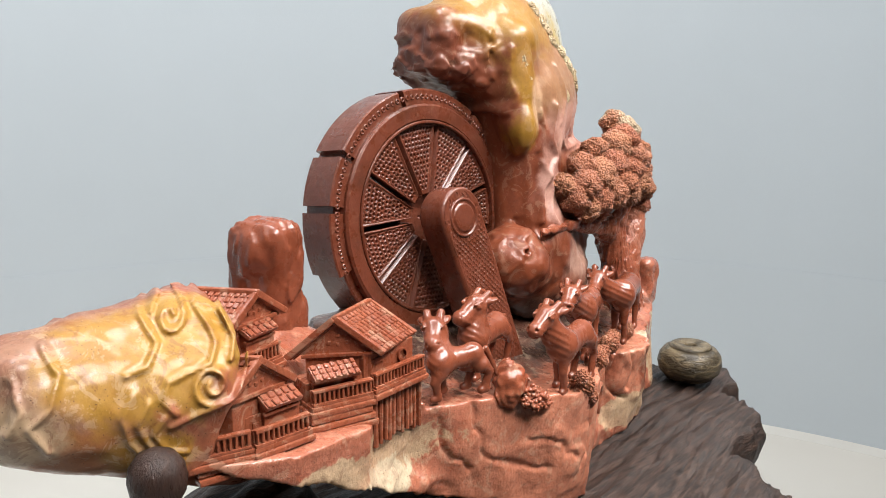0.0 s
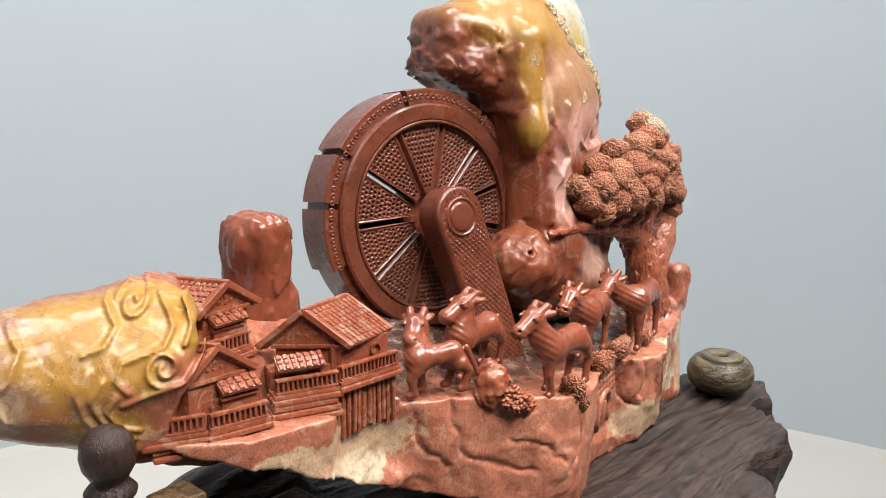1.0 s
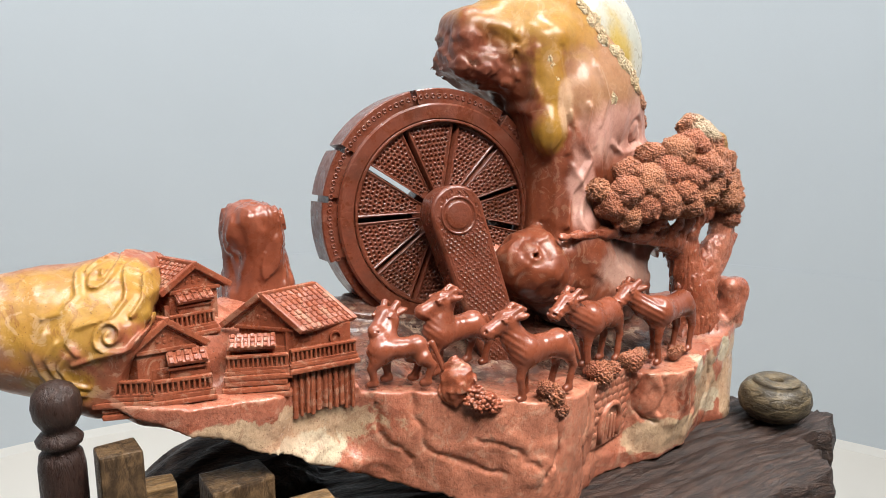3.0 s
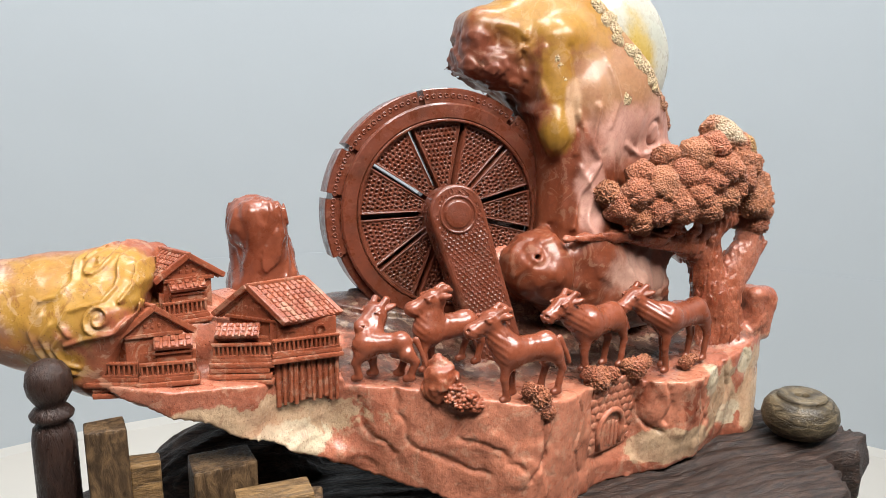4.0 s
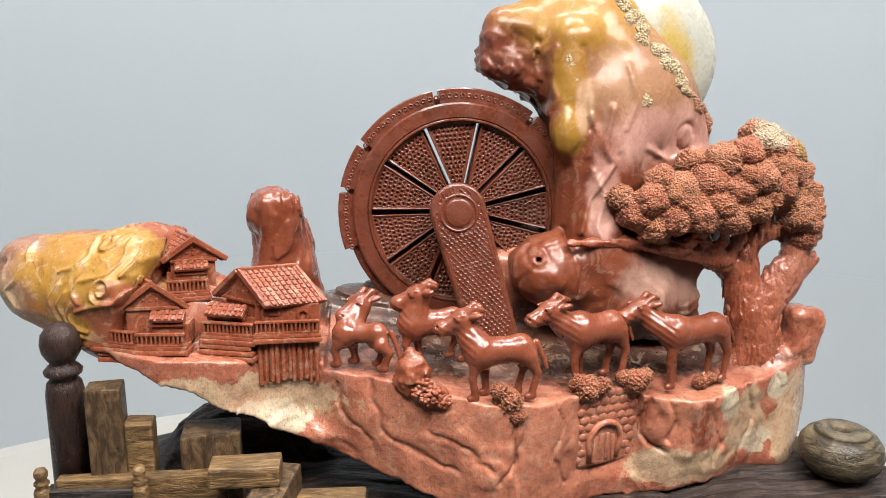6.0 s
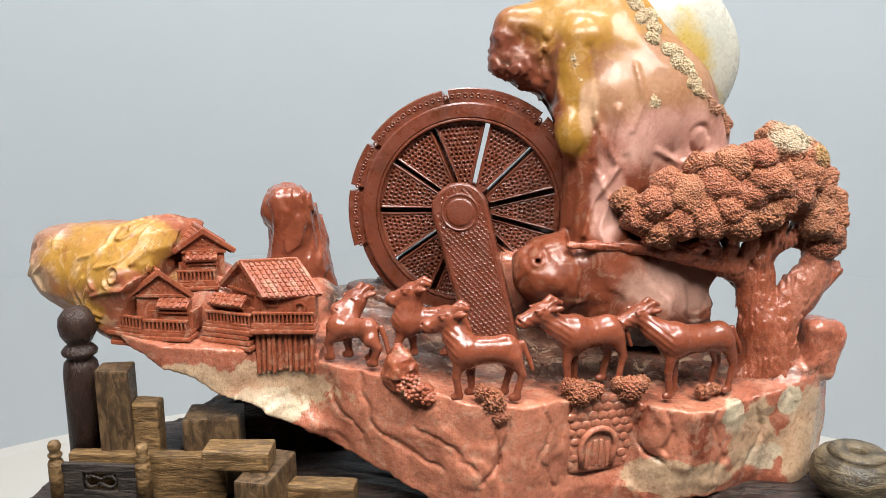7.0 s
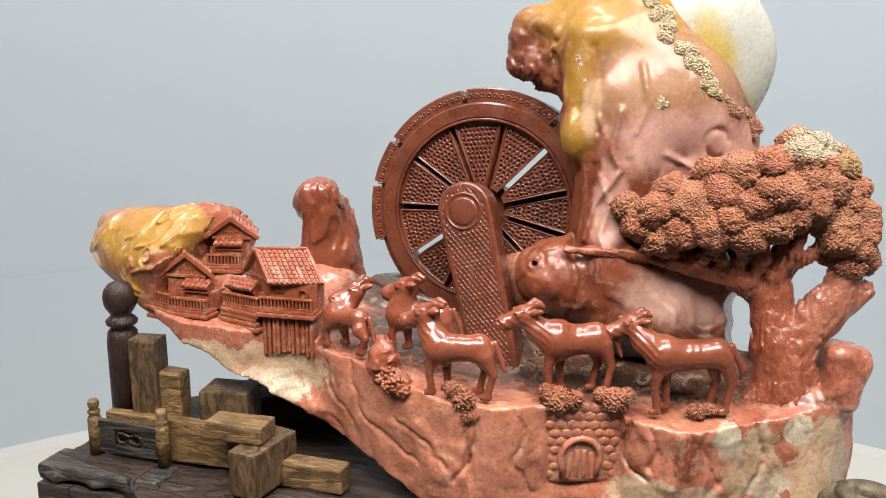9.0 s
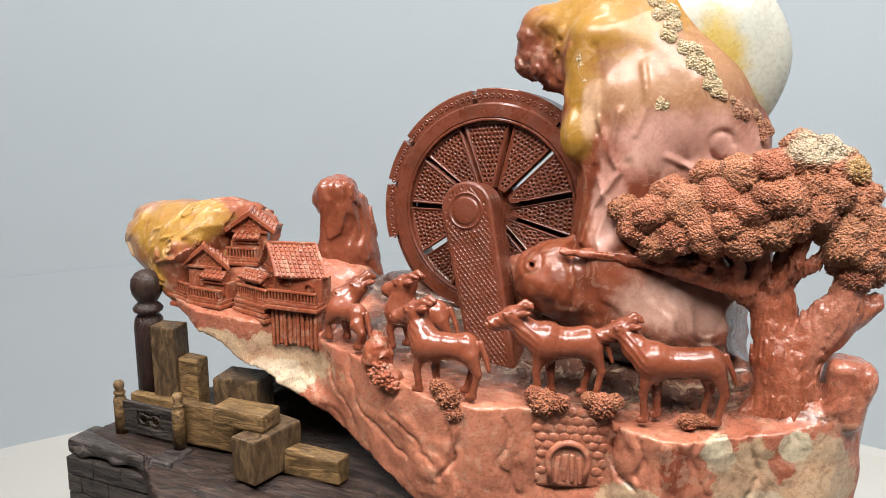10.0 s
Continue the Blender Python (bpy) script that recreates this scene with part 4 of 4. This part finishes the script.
def tree_field(p):
    x, y, z = p
    d = rod(p, (165, 6, 104), (159, 4, 142), 18, 11)
    d = join(d, rod(p, (159, 3, 142), (155, 9, 166), 12, 11), 6)
    d = join(d, rod(p, (155, 9, 170), (138, 6, 180), 9, 8), 5)
    d = join(d, rod(p, (138, 6, 180), (112, 3, 186), 7.5, 5.5), 5)
    d = join(d, rod(p, (112, 3, 186), (80, -1, 190), 5.5, 4), 4)
    d = join(d, rod(p, (80, -1, 190), (46, -5, 191), 4, 2.2), 4)
    d = join(d, rod(p, (155, 8, 172), (160, 7, 206), 8, 5), 5)
    for a, b, r in (((130, 4, 182), (118, -2, 206), 4.4), ((104, 1, 187), (95, -3, 203), 3.6), ((114, 0, 186), (124, -7, 206), 3.6), ((142, 3, 180), (148, -3, 206), 4.6),
                    ((154, 2, 182), (167, 4, 210), 4.4), ((88, -2, 190), (82, -4, 205), 3.0), ((136, 2, 182), (134, -8, 204), 3.4), ((160, 6, 186), (178, 8, 206), 4.2)):
        mid = tuple((i + j) / 2 + k for i, j, k in zip(a, b, (2.5, -2, -1)))
        d = join(d, rod(p, a, mid, r, r * 0.85), 3)
        d = join(d, rod(p, mid, b, r * 0.85, r * 0.7), 2)
    d = join(d, rod(p, (165, 4, 134), (184, 8, 170), 10, 8), 6)
    d = join(d, rod(p, (184, 8, 170), (192, 10, 196), 9, 7), 5)
    d = join(d, rod(p, (182, 8, 158), (200, 14, 176), 7, 5), 4)
    d = join(d, rod(p, (166, 5, 138), (178, 7, 168), 10, 8), 6)
    for a, b, r in (((148, -8, 104), (158, 0, 124), 6), ((186, 2, 104), (170, 2, 136), 9), ((172, -8, 106), (164, -3, 134), 7), ((140, -6, 108), (158, 2, 124), 5)):
        d = join(d, rod(p, a, b, r * 0.8, r), 6)
    # bark: long shallow furrows that follow the wood
    wave = lumps(p, 18, 2) * 9
    flat = np.clip((146 - x) / 12, 0, 1) * np.clip((z - 170) / 8, 0, 1)
    lean = np.clip((x - 168) / 14, 0, 1)
    upright = lumps((x - lean * (z - 130) * 0.5 + wave * 0.5, y, z * 0.16 + y * 0.1), 2.6, 2, 1.1)
    lying = lumps((x * 0.12, y + wave * 0.3, z + x * 0.15 + wave * 0.4), 3.4, 2, 2.1)
    furrow = np.abs(upright) * (1 - flat) + np.abs(lying) * flat
    return d + 0.9 - 6.0 * furrow + 2.0 * lumps((x, y, z * 0.5), 9, 2, 3.3)


part("trunk", sculpt("trunk", tree_field, (40, -36, 96), (214, 34, 218), 0.85), M_TREE, tree)


def ico(level):
    bm = bmesh.new()
    bmesh.ops.create_icosphere(bm, subdivisions=level, radius=1)
    out = np.array([v.co for v in bm.verts]), [[v.index for v in f.verts] for f in bm.faces]
    bm.free()
    return out


ICO = {k: ico(k) for k in (4, 5)}


def clump(centre, radius, seed, grains=170, squash=(1, 1, 0.9), grain_size=1.0, level=5):
    """A ball of foliage built of many little grains."""
    rng = np.random.RandomState(seed)
    co, faces = ICO[level]
    k = np.arange(grains) + 0.5
    phi, th = np.arccos(1 - 2 * k / grains), np.pi * (1 + 5 ** 0.5) * k
    seeds = np.stack([np.cos(th) * np.sin(phi), np.sin(th) * np.sin(phi), np.cos(phi)], 1) + rng.normal(0, 0.6 / math.sqrt(grains), (grains, 3))
    seeds /= np.linalg.norm(seeds, axis=1)[:, None]
    near = np.sqrt(np.maximum(0, 2 - 2 * (co @ seeds.T).max(1)))
    width = 1.75 / math.sqrt(grains)
    lobes = rng.normal(0, 1, (24, 3))
    lobes /= np.linalg.norm(lobes, axis=1)[:, None]
    big = (np.maximum(co @ lobes.T, 0) ** 16).max(1)
    r = radius * (0.80 + 0.18 * big) + 1.9 * grain_size * np.sqrt(np.maximum(0, 1 - (near / width) ** 2)) * min(1, radius / 8) * math.sqrt(260 / max(grains, 260))
    place = (co * r[:, None] * np.array(squash) + np.array(centre)) * MM
    me = bpy.data.meshes.new("clump")
    me.from_pydata(place.tolist(), [], faces)
    me.polygons.foreach_set("use_smooth", [True] * len(faces))
    return me


CROWN = [
    (84, -2, 208, 11), (96, -4, 200, 10), (92, -6, 216, 10), (110, -4, 220, 13), (106, -8, 206, 10), (122, -8, 208, 12), (126, -4, 226, 12),
    (138, -10, 206, 11), (134, -2, 238, 11), (148, 0, 242, 11), (142, -8, 222, 12), (156, -6, 228, 12), (164, 4, 246, 11), (160, 12, 252, 9),
    (152, -10, 212, 9), (170, -4, 222, 12), (174, 8, 240, 11), (184, 10, 240, 9), (182, 0, 212, 12), (194, 8, 215, 11), (190, 10, 228, 9),
    (76, 2, 216, 8), (100, 2, 226, 10), (118, 4, 236, 9), (116, -8, 214, 9), (132, -12, 214, 9), (148, -10, 228, 9), (160, -8, 216, 9), (166, -2, 234, 9),
    (178, -4, 230, 9), (186, 4, 222, 9), (196, 4, 206, 9), (184, -6, 204, 9), (190, 0, 190, 9), (198, 8, 192, 8), (172, 14, 250, 8), (180, 14, 246, 7),
    (192, 2, 200, 11), (186, 14, 195, 10), (120, 14, 226, 12), (140, 16, 230, 13), (160, 20, 225, 14), (175, 20, 215, 13),
]
for i, (x, y, z, r) in enumerate(CROWN):
    y += 8 * max(0, min(1, (x - 150) / 30))
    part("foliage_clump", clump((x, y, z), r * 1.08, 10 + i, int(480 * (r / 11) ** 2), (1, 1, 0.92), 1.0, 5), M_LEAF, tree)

# ---- the wooden stand ----
stand = thing("wooden_stand", (0, 0, 0), "dark driftwood display stand with posts, blocks and railing", "display stand")


EDGE = [(-262, -66), (-205, -78), (-150, -116), (-60, -146), (60, -160), (100, -162), (124, -145), (123, -124), (132, -116), (128, -104), (142, -101), (160, -106), (180, -104), (188, -98),
        (194, -84), (200, -66), (214, -63), (224, -68), (236, -58), (250, -49), (246, -36), (236, -16), (196, 30), (150, 70), (40, 95), (-80, 95), (-180, 84), (-240, 44), (-262, -10)]


def polygon(u, v, pts):
    """Signed distance to a closed outline in the plane."""
    best, inside = 1e9, np.zeros_like(u + v, bool)
    for (a, b), (c, d) in zip(pts, pts[1:] + pts[:1]):
        t = np.clip(((u - a) * (c - a) + (v - b) * (d - b)) / ((c - a) ** 2 + (d - b) ** 2), 0, 1)
        best = np.minimum(best, (u - a - t * (c - a)) ** 2 + (v - b - t * (d - b)) ** 2)
        inside ^= ((b > v) != (d > v)) & (u < (c - a) * (v - b) / (d - b + 1e-9) + a)
    return np.sqrt(best) * np.where(inside, -1, 1)


def drift_field(p):
    x, y, z = p
    bend = 10 * np.sin(x / 70) + 6 * np.sin(x / 31 + 1)
    grain = lumps((x * 0.10, y + bend, z * 0.4), 5, 3)
    swell = lumps(p, 60, 2, 9)
    d2 = polygon(x[:, :, :1], y[:, :, :1], EDGE)
    left = x[:, :1, :1] < -196
    top = 49 - 0.30 * np.maximum(0, -84 - y) - np.where(left, 0, 5 * np.abs(swell) + 3) + 11 * np.clip((x - 60) / 90, 0, 1) ** 2
    d = np.maximum(d2 + swell * 5 * (1 - left) + 0.25 * np.abs(z - 38) - 1, np.maximum(z - top, 1 - z))
    d = join(d, egg(p, (-150, 46, 44), (52, 38, 36)) + swell * 10, 8)
    ridge = np.abs(lumps((x * 0.07, y + bend * 1.6, z * 0.3), 6, 2, 4.0))
    d = d + grain * np.where(left, 1.0, 4.0) + (ridge - 0.15) * np.where(left, 0.0, 9.0)
    for c, r in (((170, -88, 46), 6), ((182, -78, 46), 4), ((60, -128, 36), 7), ((-30, -120, 38), 6)):
        d = cut(d, egg(p, c, (r, r * 0.7, r)), 2)
    return d


part("driftwood_slab", sculpt("driftwood_slab", drift_field, (-275, -172, -6), (258, 105, 90), 1.9), M_DRIFT, stand, "dark weathered driftwood slab with wavy grain")


def turned_post(at, profile, material, name="post"):
    bm = bmesh.new()
    add_lathe(bm, profile, Matrix.Translation(at))
    return part(name, bm, material, stand)


turned_post((-234, -33, 48), [(0, 0), (10, 0), (10, 70), (9, 76), (6.5, 79), (9.5, 81), (10, 83), (8, 85.5), (6, 87), (7.5, 89), (9.8, 93), (10.6, 98), (9.8, 103), (7, 107), (3, 109), (0, 109.4)], M_POST)
for x, y, z0, z1, sx, sy, yaw, mat in (
    (-211, -39, 48, 124, 19, 16, 8, M_BLOCK), (-195, -36, 48, 103, 15, 13, 6, M_LIGHTWOOD), (-158, -31, 48, 95, 32, 22, 8, M_BLOCK),
    (-136, -58, 76.3, 87, 37, 18, 3, M_LIGHTWOOD), (-121, -58, 48, 76, 19, 40, -10, M_BLOCK), (-94, -48, 46, 62, 42, 13, 1, M_LIGHTWOOD),
    (-192, -47, 48, 76, 88, 8, 2, M_LIGHTWOOD),
):
    bm = bmesh.new()
    add_box(bm, (0, 0, (z1 - z0) / 2), (sx, sy, z1 - z0), None, 1.5, jitter=0.6)
    part("block", bm, mat, stand, smooth=False, m=Matrix.Translation((x * MM, y * MM, z0 * MM)) @ Matrix.Rotation(radians(yaw), 4, "Z"))

# small fence: two finials and a pierced panel
for x in (-241, -191):
    turned_post((x, -57, 48.5), [(0, 0), (4.3, 0), (4.3, 24), (3.6, 26), (2.6, 27), (3.9, 28.5), (3.9, 29.5), (2.6, 31), (3.4, 33), (3.6, 35), (2.6, 37), (0, 38)], M_LIGHTWOOD, "finial_post")
panel = part("pierced_panel", bmesh.new(), M_GRILLE, stand, "grey-brown pierced wooden panel with scrolls")
for c, size in (((-216, -57, 70.5), (43, 3.5, 5)), ((-216, -57, 54.5), (43, 3.5, 5)), ((-231, -57, 62.5), (11, 3.4, 12)), ((-200, -57, 62.5), (11, 3.4, 12))):
    bm = bmesh.new()
    add_box(bm, c, size, None, 0.5)
    part("frame_board", bm, M_GRILLE, panel, smooth=False)
for cx, cz, r, a0, a1 in ((-221, 62.5, 3.6, 40, 320), (-210.5, 62.5, 3.6, -140, 140), (-215.8, 66, 2.2, 180, 360), (-215.8, 59, 2.2, 0, 180), (-222, 66.5, 1.6, 0, 360), (-209.5, 66.5, 1.6, 0, 360)):
    bm = bmesh.new()
    rings = []
    for i in range(17):
        a = radians(a0 + (a1 - a0) * i / 16)
        rings.append([bm.verts.new(((cx + (r + 0.8 * math.cos(b)) * math.cos(a)) * MM, (-57 + 1.3 * math.sin(b)) * MM, (cz + (r + 0.8 * math.cos(b)) * math.sin(a)) * MM)) for b in (0, 1.57, 3.14, 4.71)])
    for u, v in zip(rings, rings[1:]):
        for k in range(4):
            bm.faces.new((u[k], v[k], v[(k + 1) % 4], u[(k + 1) % 4]))
    bmesh.ops.recalc_face_normals(bm, faces=bm.faces)
    part("scroll", bm, M_GRILLE, panel)

# brick-like courses and cloud moulding under the platform's corner
plinth = part("plinth", bmesh.new(), M_GRILLE, stand, "dark wooden plinth carved as brick courses")
for row in range(3):
    z = 6 + row * 12.5
    for i in range(4):
        x0 = -267 + i * 24 - (12 if row % 2 else 0)
        a, b = max(x0, -267), min(x0 + 23.4, -190)
        if b - a > 3:
            bm = bmesh.new()
            add_box(bm, ((a + b) / 2, -76 - 0.0 * i, z), (b - a, 12, 11.8), None, 0.7, jitter=0.3)
            part("brick", bm, M_GRILLE, plinth, smooth=False)
    for i in range(4):
        y0 = -70 + i * 24 - (12 if row % 2 else 0)
        a, b = max(y0, -69.6), min(y0 + 23.4, 20)
        if b - a > 3:
            bm = bmesh.new()
            add_box(bm, (-263, (a + b) / 2, z), (12, b - a, 11.8), None, 0.7, jitter=0.3)
            part("brick", bm, M_GRILLE, plinth, smooth=False)


def mould_field(p):
    x, y, z = p
    wavy = 3.0 * np.abs(np.sin(x / 9)) + 2 * np.sin(x / 21)
    d = slab(p, (-226, -66, 44), (44, 13, 4), None, 3)
    d = join(d, slab(p, (-232, -72, 41), (36, 9, 3.5), None, 3) + (wavy - 2) * (y < -70), 2)
    return d + lumps((x * 0.2, y, z), 5, 2) * 1.4


part("cloud_moulding", sculpt("cloud_moulding", mould_field, (-280, -95, 32), (-175, -45, 54), 1.0), M_GRILLE, stand)
mill = thing("wooden_bead", (0.204, -0.036, 0.056), "olive-brown turned wooden bead with a hole on the stand", "bead")
BEAD = Matrix.Translation((204, -36, 58))
bm = bmesh.new()
add_lathe(bm, [(4.2, 14), (4.4, 26.2), (5.4, 27.4), (14.0, 27.8), (15.2, 27.0), (15.6, 26.0)], BEAD, 36)
part("rim_disc", bm, M_MILL, mill, "flat top disc round the hole")
bm = bmesh.new()
add_lathe(bm, [(0, 14), (4.2, 14), (15.6, 25.8), (19.5, 24.2), (22.8, 19.6), (24.0, 13.6), (22.6, 7.6), (18, 2.4), (11, 0.3), (0, 0)], BEAD, 36)
part("body", bm, M_MILL, mill)

# ---- bushes, boulder and paving on the ledge ----
for i, (x, y, z, r) in enumerate(((2, -64, 120, 8), (-3, -66, 126, 5), (7, -67, 112, 5), (49, -45, 118, 8.5), (44, -46, 122, 5.5), (57, -44, 119, 6), (78, -37, 118, 8), (84, -36, 121, 5.5), (72, -38, 121, 5), (120, -27, 113.5, 5), (127, -24, 114, 4))):
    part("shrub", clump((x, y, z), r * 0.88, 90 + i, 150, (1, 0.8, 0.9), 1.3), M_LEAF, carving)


def cub_field(p):
    d = egg(p, (-48, -52, 131), (9, 8, 12), (0, 10, 0)) + 9 * chips(p, 12, 7, 2.0)
    d = join(d, egg(p, (-36, -57, 122), (8, 6, 6)), 4)
    return d + lumps(p, 4, 2) * 2.4


part("ledge_boulder", sculpt("ledge_boulder", cub_field, (-66, -70, 112), (-22, -38, 150), 0.7), M_HOUSE, carving, "small carved boulder with rosettes on the ledge")
for i, (x, y, z, r) in enumerate(((-41, -59, 128, 4), (-36, -62, 124, 4), (-32, -62, 120, 4), (-40, -62, 121, 3.5), (-45, -60, 124, 3))):
    part("rosette", clump((x, y, z), r, 380 + i, 22, (1, 0.8, 0.8), 2.0), M_HOUSE, carving)

# low retaining wall of scale-shaped stones with an arched opening
terrace = part("terrace_wall", bmesh.new(), M_ROCK, carving, "low retaining wall of rounded stones with an arch")
WALL_M = Matrix.Translation((63, -39.6, 92)) @ Matrix.Rotation(radians(20), 4, "Z") @ Matrix.Rotation(radians(6), 4, "X")
bm = bmesh.new()
add_box(bm, (0, 4.5, 0), (38, 8, 48), WALL_M, 2.0)
part("wall_core", bm, M_ROCK, terrace, smooth=False)
for row in range(9):
    for col in range(7):
        x, z = -18 + col * 5.9 + (2.95 if row % 2 else 0) + random.uniform(-0.5, 0.5), 21.5 - row * 5.0 + random.uniform(-0.5, 0.5)
        if abs(x) > 19 or math.hypot(x + 1, max(z + 8, 0)) < 13.5:
            continue
        bm = bmesh.new()
        wide = random.uniform(0.95, 1.15)
        add_lathe(bm, [(0, 0.3), (2.4, 0.25), (2.85, -0.05), (3.1, -1.0)], WALL_M @ Matrix.Translation((x, 0.4, z)) @ Matrix.Rotation(radians(90), 4, "X") @ Matrix.Diagonal((wide, random.uniform(0.85, 1.0), 1, 1)) @ Matrix.Rotation(random.random() * 3, 4, "Z"), 9)
        part("stone", bm, M_ROCK, terrace)
bm = bmesh.new()
loops = []
for k in range(25):
    a = radians(-30 + k * 10)
    drop = -6 if k in (0, 24) else 0
    section = [(9.0, 2.0), (9.2, -1.0), (10.2, -1.8), (11.4, -1.6), (12.2, -0.6), (12.4, 2.0)]
    loops.append([bm.verts.new((WALL_M @ Vector((-1 + r * math.cos(a), y, -8 + r * math.sin(a) * 1.1 + drop))) * MM) for r, y in section])
for u, v in zip(loops, loops[1:]):
    for k in range(6):
        bm.faces.new((u[k], v[k], v[(k + 1) % 6], u[(k + 1) % 6]))
bm.faces.new(loops[0])
bm.faces.new(loops[-1][::-1])
bmesh.ops.recalc_face_normals(bm, faces=bm.faces)
part("arch", bm, M_ROCK, terrace)
for x, lean in ((-6.0, 4), (-2.5, 1), (1.0, -2), (4.5, -5)):
    bm = bmesh.new()
    add_box(bm, (x, 0.6, -11 - abs(x + 1) * 0.5), (2.8, 1.8, 17), WALL_M @ Matrix.Rotation(radians(lean), 4, "Y"), 0.9, jitter=0.4)
    part("door_board", bm, M_ROCK, terrace, smooth=True)

# ---- beaded vines on the peak ----
def front_of_peak(x, z):
    """Where the peak's front lies at x and z."""
    y = np.arange(-24, 110, 0.5, dtype=np.float32)
    one = np.ones((1, len(y), 1), np.float32)
    d = np.asarray(peak_field([one * x, one * y.reshape(1, -1, 1), one * z])).ravel()
    return float(y[np.argmax(d < 0)]) if (d < 0).any() else 40.0


rng = np.random.RandomState(21)
VINE = [(82, 328), (85, 320), (88, 311), (93, 303), (100, 297), (106, 291), (111, 285), (115, 279), (121, 274), (128, 269), (134, 265), (139, 260), (141, 254)]
STEPS = 46
for i in range(STEPS):
    at = i / (STEPS - 1) * (len(VINE) - 1)
    k = min(int(at), len(VINE) - 2)
    f = at - k
    full = 1.0 if at < 6.5 else 0.55
    x = VINE[k][0] * (1 - f) + VINE[k + 1][0] * f + rng.uniform(-3.5, 4.5) * full
    z = VINE[k][1] * (1 - f) + VINE[k + 1][1] * f + rng.uniform(-3.0, 3.5) * full
    r = rng.uniform(2.6, 4.2) * (1.0 if at < 6.5 else 0.75)
    part("vine_clump", clump((x, front_of_peak(x, z) + 0.5, z), r, 300 + i, 70, (1.0, 0.75, 1.15), 1.2, 4), M_BEAD, carving)
for i, (x, z, r) in enumerate(((89, 272, 3.4), (92, 271, 2.6), (87, 270, 2.2), (46, 295, 2.4), (47, 291, 2.2), (48, 287, 2.2), (49, 283, 2.0), (49, 279, 1.8))):
    part("lichen_patch", clump((x, front_of_peak(x, z) + 0.8, z), r, 340 + i, 40, (1, 0.4, 1.15), 1.6, 4), M_BEAD, carving)
